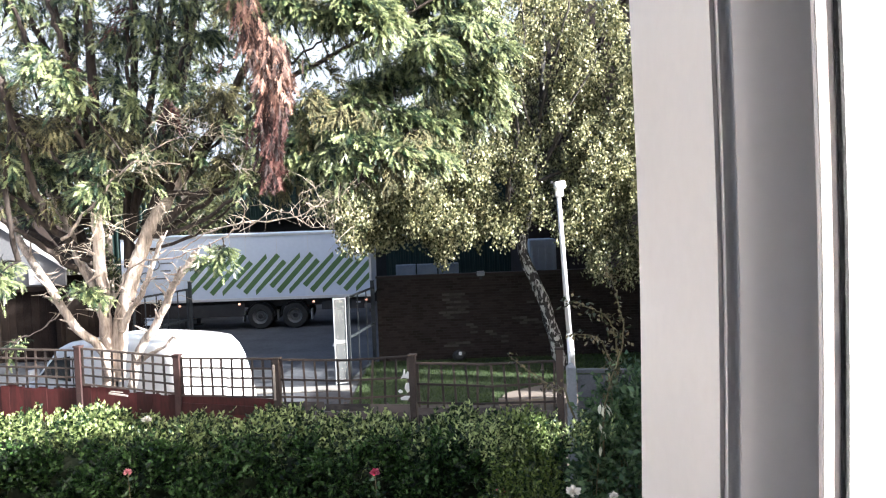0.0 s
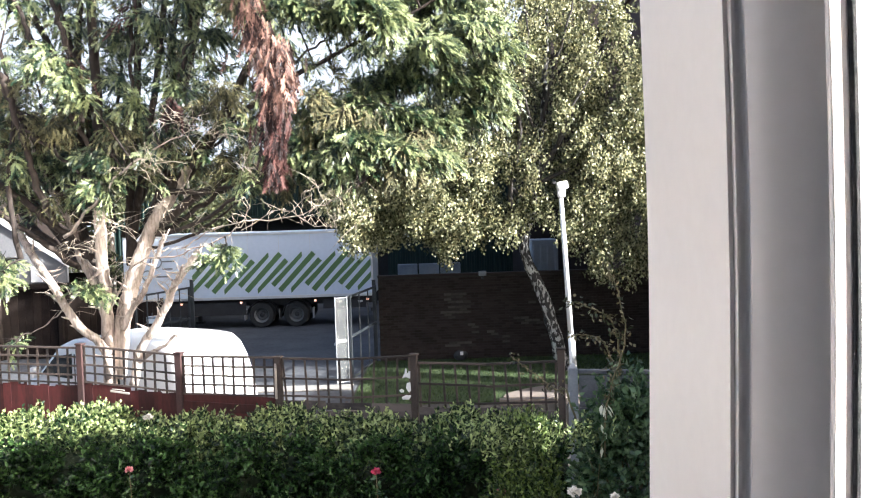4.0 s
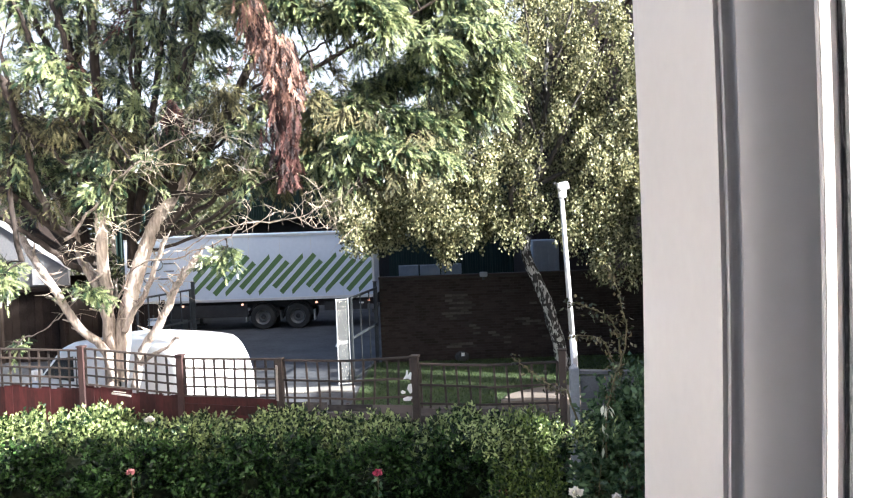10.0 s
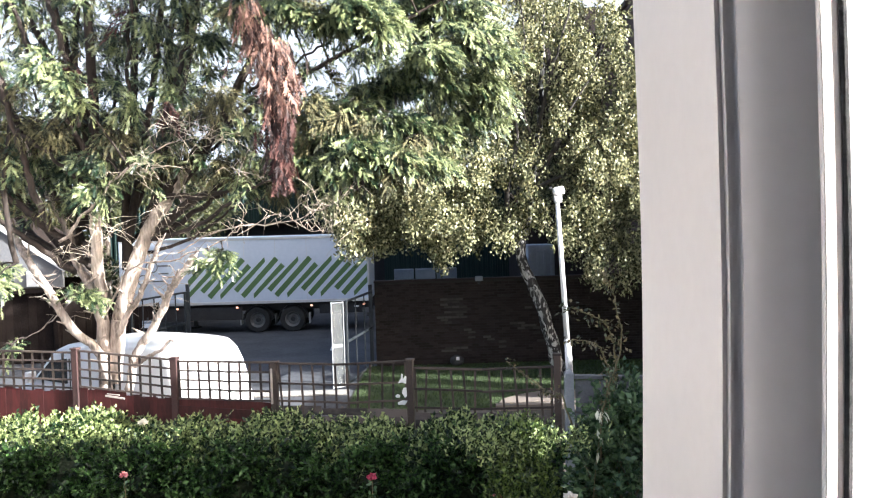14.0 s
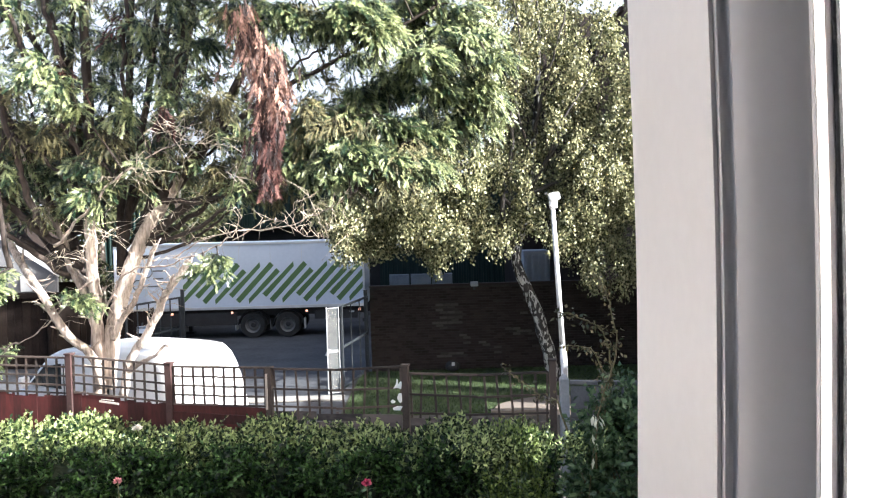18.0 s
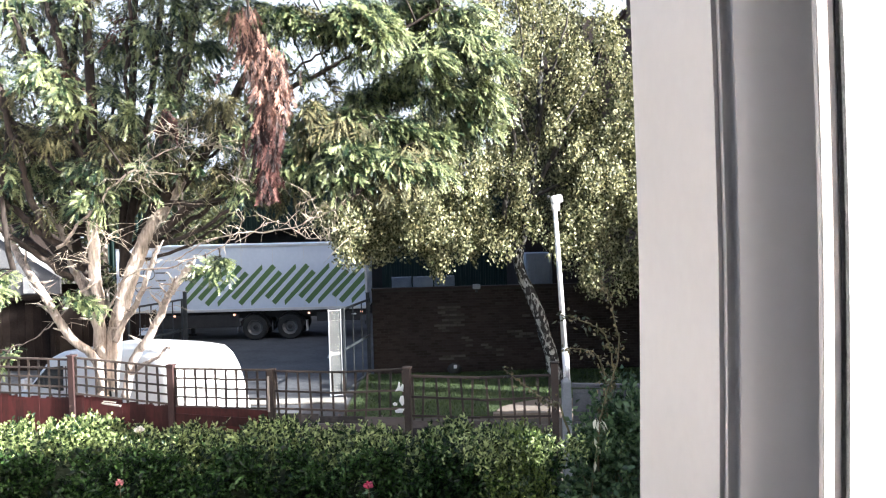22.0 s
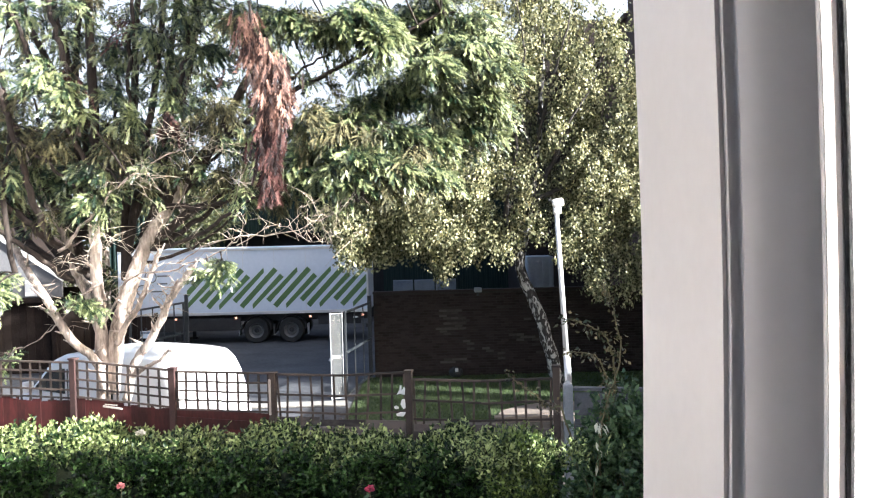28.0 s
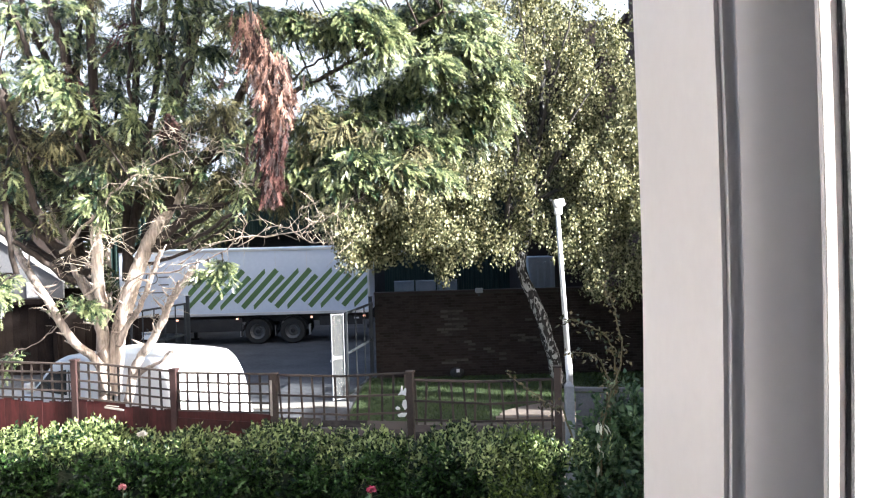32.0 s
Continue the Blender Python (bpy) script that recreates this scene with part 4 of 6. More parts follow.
        for k in range(9):
            a = math.pi * (0.08 + 0.84 * k / 8)
            box(guard, (wx - cx + 0.57 * math.cos(a), 0.28, 0.5 + 0.57 * math.sin(a)), (0.23, 0.42, 0.02), 0, Matrix.Rotation(math.pi / 2 - a, 4, "Y"))
        part("mudguard", guard, M_CHASSIS, t)
    for fx in (-6.49, -5.15, -7.86):
        part("mud_flap", boxes(((fx - cx, 0.3, 0.52), (0.03, 0.4, 0.42))), M_TRIM if fx != -6.49 else M_RIM, t)
    part("under_run_bar", boxes(((L / 2 - 0.1, 1.25, 0.6), (0.1, 2.3, 0.14)), bevel=0.01), M_CHASSIS, t)
    for lx in (-7.95, -5.02, -2.95, -10.3):
        part("marker_lamp", boxes(((lx - cx, -0.03, 1.03), (0.085, 0.05, 0.075)), bevel=0.015), M_AMBER, t, "small glowing amber side marker lamp")
    part("tail_lamp", boxes(((-3.25 - cx, 0.0, 0.95), (0.18, 0.04, 0.06)), bevel=0.01), M_TRIM, t)
    lx = -10.2
    for s in (0.5, 2.0):
        part("landing_leg", boxes(((lx - cx, s, 0.55), (0.14, 0.14, 1.1)), ((lx - cx, s, 0.05), (0.34, 0.3, 0.08)), bevel=0.01), M_CHASSIS, t)


trailer()


# ---- the white van ----
def van():
    v = thing("van", (-4.6, 14.1, 0), "white panel van, its roof and rear glaring in the sun", "van", turn=153)
    prof = [(0.0, 0.32), (-0.02, 0.75), (0.08, 1.2), (0.2, 1.6), (0.33, 1.85), (0.52, 2.0), (1.2, 2.05), (2.3, 2.05), (3.1, 2.0), (3.45, 1.86), (3.85, 1.47), (4.1, 1.25), (4.55, 1.06), (4.7, 0.8), (4.74, 0.55), (4.68, 0.32)]
    bm = bmesh.new()
    n = len(prof)
    rings = []
    for yk, inset, drop in ((0.0, 0.16, 0.09), (-0.03, 0.06, 0.03), (-0.10, 0.0, 0.0), (-0.5, -0.01, 0.0), (-0.9, -0.02, 0.01), (-1.3, -0.01, 0.0), (-1.70, 0.0, 0.0), (-1.77, 0.06, 0.03), (-1.80, 0.16, 0.09)):
        ring = []
        for x, z in prof:
            k = max(0.0, (z - 1.0) / 1.1)
            side = 0.10 * k * k * (1 if yk > -0.9 else -1) * abs(yk + 0.9) / 0.9
            ring.append(bm.verts.new((x + inset * (1 - 2 * x / 4.74), yk * 1.11 - side, z - drop * (1 if z > 1 else 0) * 1.0)))
        rings.append(ring)
    for a, b in zip(rings, rings[1:]):
        for i in range(n):
            j = (i + 1) % n
            bm.faces.new((a[i], a[j], b[j], b[i]))
    bm.faces.new(rings[0])
    bm.faces.new(rings[-1][::-1])
    bmesh.ops.recalc_face_normals(bm, faces=bm.faces)
    bmesh.ops.subdivide_edges(bm, edges=bm.edges, cuts=1, smooth=0.2, use_grid_fill=True)
    part("body", bm, M_VAN, v, smooth=True)
    # near-side glass, mirror, trim
    part("door_window", flat(bmesh.new(), [(2.98, 1.26), (3.02, 1.74), (3.42, 1.68), (3.86, 1.3)], 0.005, -0.08), M_GLASS_DARK, v, "dark cab side window")
    part("door_mirror", boxes(((3.85, 0.14, 1.36), (0.12, 0.2, 0.22)), bevel=0.03), M_VAN, v)
    part("side_rub_strip", boxes(((1.8, 0.008, 0.72), (2.4, 0.03, 0.12)), bevel=0.008), M_CHASSIS, v)
    part("sill", boxes(((2.4, -0.02, 0.36), (2.6, 0.05, 0.12)), bevel=0.01), M_CHASSIS, v)
    part("door_seam", boxes(((2.86, 0.012, 1.1), (0.012, 0.02, 1.3))), M_CHASSIS, v)
    part("fuel_flap", boxes(((1.8, 0.0, 1.28), (0.26, 0.03, 0.46)), bevel=0.004), M_GLASS_DARK, v, "dark square recess in the van's side")
    part("bumper", boxes(((-0.06, -0.9, 0.46), (0.14, 1.72, 0.24)), bevel=0.04), M_CHASSIS, v)
    part("rear_door_seam", bar(bmesh.new(), (-0.035, -0.9, 0.7), (0.06, -0.9, 1.2), 0.012, 0.012), M_TRIM, v)
    part("windscreen", flat(bmesh.new(), [(3.42, 1.86), (3.46, 1.885), (4.12, 1.27), (4.06, 1.24)], -0.2, -1.6), M_GLASS_DARK, v)
    for wx in (0.8, 3.85):
        wheel(v, (wx, -0.02, 0.33), 0.33, 0.2, -1)
        wheel(v, (wx, -1.78, 0.33), 0.33, 0.2, 1)


van()


# ---- gates and lamp ----
def gate_leaf(name, a, b, z0, z1, mids, bars, label, mesh=False):
    a, b = Vector((*a, 0)), Vector((*b, 0))
    run = b - a
    L = run.length
    g = thing(name, a, label, "gate", turn=math.degrees(math.atan2(run.y, run.x)))
    mat_g = M_STEEL_DARK
    for s in (0.03, L - 0.03):
        part("stile", boxes(((s, 0, (z0 + z1) / 2), (0.02 if mesh else 0.06, 0.05, z1 - z0)), bevel=0.006), M_GALV if mesh else mat_g, g)
    for z in (z0 + 0.03, z1 - 0.03, *mids):
        part("rail", boxes(((L / 2, 0, z), (L - 0.05 if mesh else L - 0.09, 0.04, 0.02 if mesh else 0.06)), bevel=0.006), M_GALV if mesh else mat_g, g)
    if mesh:
        part("sheet", boxes(((L / 2, 0, (z0 + z1) / 2), (L - 0.05, 0.006, z1 - z0 - 0.07))), M_DUSTY, g, "dusty see-through sheet")
        part("latch_bolt", bar(bmesh.new(), (L * 0.72, -0.05, 1.18), (L * 0.95, -0.05, 1.02), 0.04, 0.07, 0.01), M_LAMPWHITE, g)
        part("latch_box", boxes(((L * 0.45, -0.05, 1.12), (L * 0.8, 0.05, 0.08)), bevel=0.015), M_LAMPWHITE, g, "white latch box")
    else:
        for k in range(1, bars):
            part("upright", boxes(((L * k / bars, 0, (z0 + z1) / 2), (0.03, 0.03, z1 - z0 - 0.1)), bevel=0.004), mat_g, g)
    return g


gate_leaf("yard_gate", (-1.93, 23.05), (-2.36, 20.25), 0.12, 2.26, (1.2,), 3, "dark steel yard gate swung open against the wall")
gate_leaf("side_gate", (-2.40, 20.18), (-2.74, 20.02), 0.05, 2.25, (), 0, "narrow galvanised gate leaf with a dusty sheet and white latch", mesh=True)
gate_leaf("yard_gate", (-8.05, 25.4), (-8.75, 22.7), 0.02, 2.2, (1.2,), 5, "dark steel yard gate swung open beside the tree")


def gate_post(x, y, z):
    p = thing("gate_post", (x, y, 0), "square dark steel gate post", "post", group="gate posts")
    part("shaft", boxes(((0, 0, z / 2), (0.1, 0.1, z)), bevel=0.008), M_STEEL_DARK, p)
    part("cap", boxes(((0, 0, z + 0.01), (0.12, 0.12, 0.02)), bevel=0.004), M_STEEL_DARK, p)


gate_post(-1.98, 23.12, 2.4)
gate_post(-8.0, 25.5, 2.4)


def lamp_post():
    s = thing("street_lamp", (3.07, 18.8, -0.03), "slim white street lamp column with a small white lantern", "street lamp")
    Lb = Limbs()
    Lb.add([(0, 0, 0), (-0.05, 0, 1.3)], 0.085, 0.08, 14)
    Lb.done("base_tube", M_LAMPWHITE, s)
    Lb = Limbs()
    Lb.add([(-0.05, 0, 1.28), (-0.06, 0, 1.36)], 0.088, 0.066, 14)
    Lb.done("collar", M_LAMPWHITE, s)
    Lb = Limbs()
    Lb.add([(-0.06, 0, 1.34), (-0.22, 0, 4.72)], 0.066, 0.052, 14)
    Lb.done("column", M_LAMPWHITE, s)
    bm = bmesh.new()
    box(bm, (-0.18, 0, 4.86), (0.27, 0.24, 0.2), 0.06, Matrix.Rotation(radians(-10), 4, "Y"))
    part("lantern", bm, M_LAMPWHITE, s, "white lantern housing")
    bm = bmesh.new()
    box(bm, (-0.2, 0, 4.7), (0.19, 0.17, 0.24), 0.05)
    part("spigot", bm, M_LAMPWHITE, s)
    part("photocell", boxes(((-0.37, 0, 4.93), (0.07, 0.08, 0.06)), bevel=0.01), M_CHASSIS, s, "dark photocell")
    part("access_door", boxes(((-0.02, -0.084, 0.75), (0.09, 0.012, 0.4)), bevel=0.004), M_GALV, s)


lamp_post()


# ---- trees ----
def frond_mesh(name, P, A, N, L, pairs=6, wide=0.36, droop=0.3, seed=1):
    """One mesh of many flat, toothed fronds: feet P, ways A, normals N, lengths L. Each frond hangs together as one piece."""
    rng = np.random.default_rng(seed)
    n = len(P)
    A = A / np.linalg.norm(A, axis=1, keepdims=True)
    S = np.cross(A, N)
    S /= np.linalg.norm(S, axis=1, keepdims=True) + 1e-9
    U = np.cross(S, A)
    L = L[:, None]
    per = pairs + 1 + 2 * pairs
    V = np.empty((n, per, 3))
    for k in range(pairs + 1):
        t = k / pairs
        V[:, k] = P + A * L * t + np.array([0, 0, -1.0]) * L * droop * t * t
    for k in range(pairs):
        t = k / pairs
        reach = wide * (0.55 + 0.6 * t if t < 0.3 else 1.0 - 0.8 * (t - 0.3))
        for h, side in enumerate((-1, 1)):
            w = L * reach * rng.uniform(0.55, 1.15, (n, 1))
            V[:, pairs + 1 + 2 * k + h] = V[:, k] + A * (L * 0.12 + w * 0.62) + S * w * 0.75 * side + U * L * rng.normal(0, 0.05, (n, 1)) + np.array([0, 0, -1.0]) * w * 0.3
    tri = []
    for k in range(pairs):
        tri += [k, k + 1, pairs + 1 + 2 * k, k, pairs + 2 + 2 * k, k + 1]
    loops = (np.arange(n)[:, None] * per + np.array(tri)[None]).reshape(-1)
    me = bpy.data.meshes.new(name)
    me.vertices.add(n * per)
    me.vertices.foreach_set("co", V.reshape(-1))
    me.loops.add(len(loops))
    me.loops.foreach_set("vertex_index", loops.astype(np.int32))
    me.polygons.add(len(loops) // 3)
    me.polygons.foreach_set("loop_start", (np.arange(len(loops) // 3) * 3).astype(np.int32))
    me.update(calc_edges=True)
    return me


def branchlets(rng, centre, radius, count, way, flat_k=0.5, length=0.44, fronds=10, frond=0.17):
    """Side shoots that spring from round a centre, each with flat fronds set alternately along it."""
    d = unit(rng, count)
    start = np.array(centre) + d * np.array([radius, radius, radius * flat_k]) * rng.uniform(0.1, 1.0, (count, 1)) ** 0.7
    lead = np.array(way) * 0.9 + d * np.array([0.7, 0.5, 0.35]) + rng.normal(0, 0.25, (count, 3))
    lead /= np.linalg.norm(lead, axis=1, keepdims=True)
    face = np.array([0.5, -0.55, 0.65]) + rng.normal(0, 0.38, (count, 3))
    across = np.cross(lead, face)
    across /= np.linalg.norm(across, axis=1, keepdims=True)
    run = length * rng.uniform(0.55, 1.3, (count, 1))
    P, A, N, L = [], [], [], []
    for k in range(fronds):
        s = (k + 0.6) / fronds
        side = 1 if k % 2 else -1
        P.append(start + lead * run * (s - 0.35) + np.array([0, 0, -1.0]) * run * 0.28 * s * s + rng.normal(0, 0.015, (count, 3)))
        spread = 0.75 * (1.15 - 0.75 * s)
        A.append(lead * 0.85 + across * side * spread + np.array([0, 0, -0.3 * s]) + rng.normal(0, 0.16, (count, 3)))
        N.append(face + rng.normal(0, 0.25, (count, 3)))
        L.append(frond * (1.2 - 0.45 * s) * rng.uniform(0.7, 1.3, count))
    return np.concatenate(P), np.concatenate(A), np.concatenate(N), np.concatenate(L)


def gather(list_of):
    return [np.concatenate(k) for k in zip(*list_of)]


CYPRESS_AT = Vector((-5.72, 13.5, 0))
STEMS = [
    # leading stem, then the leaning ones round it: path, radius at either end
    ([(-5.68, 13.5, 0.01), (-5.68, 13.5, 1.43), (-5.68, 13.5, 2.13), (-5.68, 13.5, 2.9), (-5.72, 13.5, 3.47), (-5.73, 13.5, 3.95), (-5.74, 13.5, 4.42), (-5.74, 13.5, 4.94)], 0.125, 0.09),
    ([(-5.6, 13.4, 1.67), (-5.71, 13.3, 2.2), (-6.02, 13.2, 2.56), (-6.22, 13.1, 2.95), (-6.31, 13.0, 3.24), (-6.86, 13.50, 3.69), (-7.35, 13.90, 4.22), (-7.80, 14.20, 4.76)], 0.08, 0.062),
    ([(-5.58, 13.6, 1.63), (-5.49, 13.6, 2.38), (-5.39, 13.65, 2.92), (-5.21, 13.7, 3.49), (-5.1, 13.8, 3.87), (-4.91, 13.85, 4.29), (-4.68, 13.95, 4.71), (-4.38, 14.0, 5.18)], 0.15, 0.115),
    ([(-5.22, 13.3, 1.54), (-5.05, 13.3, 2.15), (-4.75, 13.2, 2.53), (-4.52, 13.1, 2.91), (-4.34, 13.0, 3.24), (-4.08, 12.95, 3.55), (-3.91, 12.9, 3.77)], 0.08, 0.055),
    ([(-5.38, 13.4, 2.46), (-5.22, 13.4, 2.8), (-5.0, 13.3, 3.04), (-4.81, 13.2, 3.37), (-4.63, 13.1, 3.74), (-4.48, 13.0, 4.04)], 0.055, 0.04),
    ([(-5.71, 13.6, 2.44), (-5.88, 13.6, 3.18), (-6.16, 13.7, 3.64), (-6.31, 13.75, 4.15), (-6.46, 13.8, 4.48), (-6.76, 13.9, 5.04), (-7.08, 14.0, 5.74), (-7.37, 14.1, 6.39), (-7.57, 14.2, 7.25)], 0.08, 0.05),
    ([(-6.22, 14.10, 3.73), (-6.65, 14.50, 5.26), (-6.59, 14.80, 6.83), (-6.48, 15.00, 8.83)], 0.10, 0.05),
    ([(-5.38, 13.90, 3.52), (-5.49, 14.30, 4.91), (-5.40, 14.50, 6.44), (-5.35, 14.70, 8.30), (-5.27, 14.80, 9.55)], 0.10, 0.05),
    ([(-5.83, 13.80, 4.02), (-6.18, 14.40, 5.24), (-6.45, 14.70, 6.70), (-7.00, 14.90, 8.40), (-7.16, 14.90, 9.03)], 0.085, 0.05),
    ([(-5.37, 14.00, 4.01), (-5.21, 14.30, 5.40), (-5.01, 14.60, 7.05), (-4.85, 14.80, 8.72)], 0.08, 0.05),
    ([(-5.12, 13.90, 4.00), (-4.68, 14.20, 5.68), (-4.27, 14.50, 7.62), (-4.12, 14.60, 8.74)], 0.07, 0.04),
    ([(-6.31, 14.10, 3.98), (-6.61, 13.60, 5.20), (-6.93, 13.40, 6.14), (-7.27, 13.20, 6.58)], 0.07, 0.03),
    ([(-6.07, 14.3, 4.77), (-6.04, 14.3, 5.23), (-6.02, 14.3, 6.63), (-6.05, 14.3, 8.21), (-6.03, 14.3, 9.69)], 0.12, 0.07),
    ([(-4.82, 13.95, 4.52), (-4.43, 14.00, 5.16), (-3.76, 14.10, 6.02), (-3.01, 14.20, 7.51)], 0.16, 0.06),
    ([(-6.08, 14.00, 3.33), (-6.77, 14.30, 4.06), (-7.53, 14.50, 4.98), (-7.89, 14.60, 5.81), (-7.97, 14.70, 7.21)], 0.1, 0.06),
    ([(-6.23, 14.20, 3.42), (-7.31, 14.60, 4.12), (-8.04, 14.80, 5.00), (-8.83, 15.00, 5.98)], 0.09, 0.06),
    ([(-6.24, 14.20, 4.23), (-6.46, 14.50, 6.20), (-6.74, 14.50, 6.56), (-7.56, 14.60, 8.24), (-7.73, 14.60, 8.75)], 0.085, 0.06),
    ([(-6.60, 14.50, 6.37), (-6.91, 14.60, 7.37), (-7.27, 14.60, 8.13), (-7.48, 14.70, 8.77)], 0.07, 0.05),
    ([(-6.39, 14.40, 6.15), (-6.59, 14.60, 7.55), (-6.76, 14.60, 8.17), (-6.87, 14.70, 8.75)], 0.065, 0.05),
    ([(-5.22, 14.20, 4.20), (-4.76, 14.40, 5.40), (-4.74, 14.50, 6.52), (-4.70, 14.60, 7.75), (-4.50, 14.70, 8.89)], 0.08, 0.05),
    ([(-6.79, 12.90, 3.71), (-6.97, 13.00, 4.90), (-6.87, 13.10, 6.10), (-7.10, 13.20, 7.13)], 0.05, 0.03),
]
BOUGHS = [
    ([(-5.02, 13.90, 4.05), (-4.20, 13.80, 4.66), (-3.38, 13.70, 5.02), (-2.08, 13.60, 5.76), (-0.70, 13.40, 6.56), (0.81, 13.20, 7.26)], 0.085, 0.02),
    ([(-4.43, 14.00, 5.16), (-3.18, 13.90, 6.24), (-2.07, 13.80, 6.84), (-0.79, 13.70, 7.45), (0.18, 13.60, 7.94)], 0.06, 0.02),
    ([(-4.71, 13.90, 4.77), (-3.72, 13.50, 4.75), (-2.83, 13.40, 5.08), (-1.88, 13.40, 5.19), (-1.12, 13.40, 5.22)], 0.05, 0.012),
    ([(-5.12, 13.90, 4.00), (-4.00, 13.40, 4.24), (-3.03, 13.00, 4.79), (-2.34, 12.80, 5.03)], 0.05, 0.012),
    ([(-4.45, 12.90, 3.09), (-4.24, 12.80, 3.28), (-4.14, 12.80, 3.55)], 0.03, 0.015),
    ([(-5.62, 13.40, 2.70), (-5.05, 13.10, 3.55), (-4.11, 12.80, 3.73), (-3.23, 12.60, 4.07), (-2.97, 12.50, 4.46)], 0.02, 0.006),
    ([(-4.11, 12.80, 3.82), (-3.41, 12.60, 4.16), (-2.30, 12.40, 4.26), (-1.57, 12.30, 4.54), (-1.21, 12.20, 4.72)], 0.012, 0.004),
    ([(-3.14, 12.60, 4.05), (-2.47, 12.40, 4.38), (-1.98, 12.30, 4.14), (-1.59, 12.30, 4.07)], 0.008, 0.003),
    ([(-5.69, 13.40, 3.46), (-5.99, 13.30, 3.19), (-6.39, 13.20, 2.74), (-6.83, 13.20, 2.47)], 0.02, 0.006),
    ([(-5.11, 13.30, 1.93), (-4.65, 13.10, 2.19), (-4.34, 13.00, 2.43)], 0.04, 0.02),
    ([(-6.05, 12.90, 4.05), (-5.43, 12.80, 4.67), (-4.82, 12.70, 5.19), (-3.97, 12.60, 5.60)], 0.03, 0.008),
]
# upper limbs that fan out from the crotch, coloured dark for shade
FAN = [
    ([(-5.42, 14.10, 3.80), (-4.57, 14.00, 4.24), (-3.73, 13.90, 4.74), (-2.98, 13.80, 5.06), (-2.11, 13.70, 5.27)], 0.06, 0.02),
    ([(-5.51, 14.20, 3.90), (-4.85, 14.30, 4.69), (-4.04, 14.40, 5.63), (-3.42, 14.50, 6.48)], 0.05, 0.02),
    ([(-5.64, 14.30, 4.01), (-5.30, 14.50, 4.91), (-5.01, 14.60, 5.83), (-4.58, 14.70, 6.96)], 0.05, 0.02),
    ([(-5.84, 14.30, 4.11), (-5.91, 14.60, 5.24), (-5.79, 14.70, 6.48), (-5.67, 14.80, 7.72)], 0.05, 0.02),
    ([(-5.99, 14.30, 4.02), (-6.49, 14.60, 4.95), (-7.01, 14.70, 5.80), (-7.32, 14.80, 6.85)], 0.05, 0.02),
    ([(-6.06, 14.20, 3.82), (-6.77, 14.50, 4.55), (-7.55, 14.70, 5.30), (-8.21, 14.80, 5.74)], 0.055, 0.025),
    ([(-5.86, 13.80, 3.54), (-6.62, 14.10, 3.84), (-7.40, 14.30, 4.26), (-8.21, 14.50, 4.49)], 0.05, 0.025),
    ([(-5.24, 14.00, 3.80), (-4.32, 13.80, 3.98), (-3.40, 13.70, 4.53), (-2.69, 13.60, 4.70)], 0.035, 0.012),
    ([(-5.14, 14.20, 4.19), (-4.33, 14.30, 5.18), (-3.60, 14.30, 5.86), (-2.78, 14.30, 6.23)], 0.045, 0.015),
    ([(-6.37, 13.0, 6.85), (-6.63, 13.1, 7.54), (-6.92, 13.2, 8.23)], 0.042, 0.03),
    ([(-5.7, 13.0, 5.88), (-5.95, 13.1, 7.13), (-6.14, 13.2, 7.66), (-6.32, 13.3, 8.26)], 0.05, 0.036),
    ([(-5.56, 13.2, 5.02), (-5.82, 13.1, 5.78), (-6.07, 13.0, 6.34), (-6.33, 12.9, 7.03)], 0.045, 0.034),
    ([(-5.28, 13.6, 5.08), (-5.11, 13.5, 6.3), (-5.04, 13.5, 7.24), (-4.97, 13.5, 8.29)], 0.04, 0.032),
    ([(-4.59, 13.6, 5.73), (-4.38, 13.5, 6.33), (-4.12, 13.5, 7.22), (-3.9, 13.5, 8.27)], 0.045, 0.032),
    ([(-6.31, 13.1, 4.25), (-6.53, 13.0, 4.99), (-6.64, 12.9, 5.62), (-6.76, 12.8, 6.24), (-6.89, 12.8, 6.69)], 0.06, 0.04),
    ([(-6.63, 12.8, 5.82), (-6.23, 12.9, 5.49), (-5.87, 13.1, 5.07)], 0.025, 0.03),
    ([(-6.28, 13.1, 5.5), (-6.61, 13.0, 5.77), (-6.78, 13.0, 6.13), (-6.98, 13.0, 6.47)], 0.04, 0.03),
    ([(-2.9, 13.7, 6.3), (-2.27, 13.6, 6.7), (-1.49, 13.5, 7.04), (-0.8, 13.4, 7.38)], 0.024, 0.01),
    ([(-3.1, 13.7, 6.5), (-2.36, 13.6, 6.91), (-1.54, 13.5, 7.35), (-0.8, 13.4, 7.72)], 0.028, 0.012),
    ([(-5.95, 13.6, 3.7), (-6.45, 13.4, 4.25), (-6.95, 13.2, 4.75), (-7.4, 13.1, 5.1)], 0.07, 0.05),
    ([(-6.1, 13.5, 3.5), (-6.6, 13.3, 3.95), (-7.15, 13.1, 4.45)], 0.055, 0.04),
]
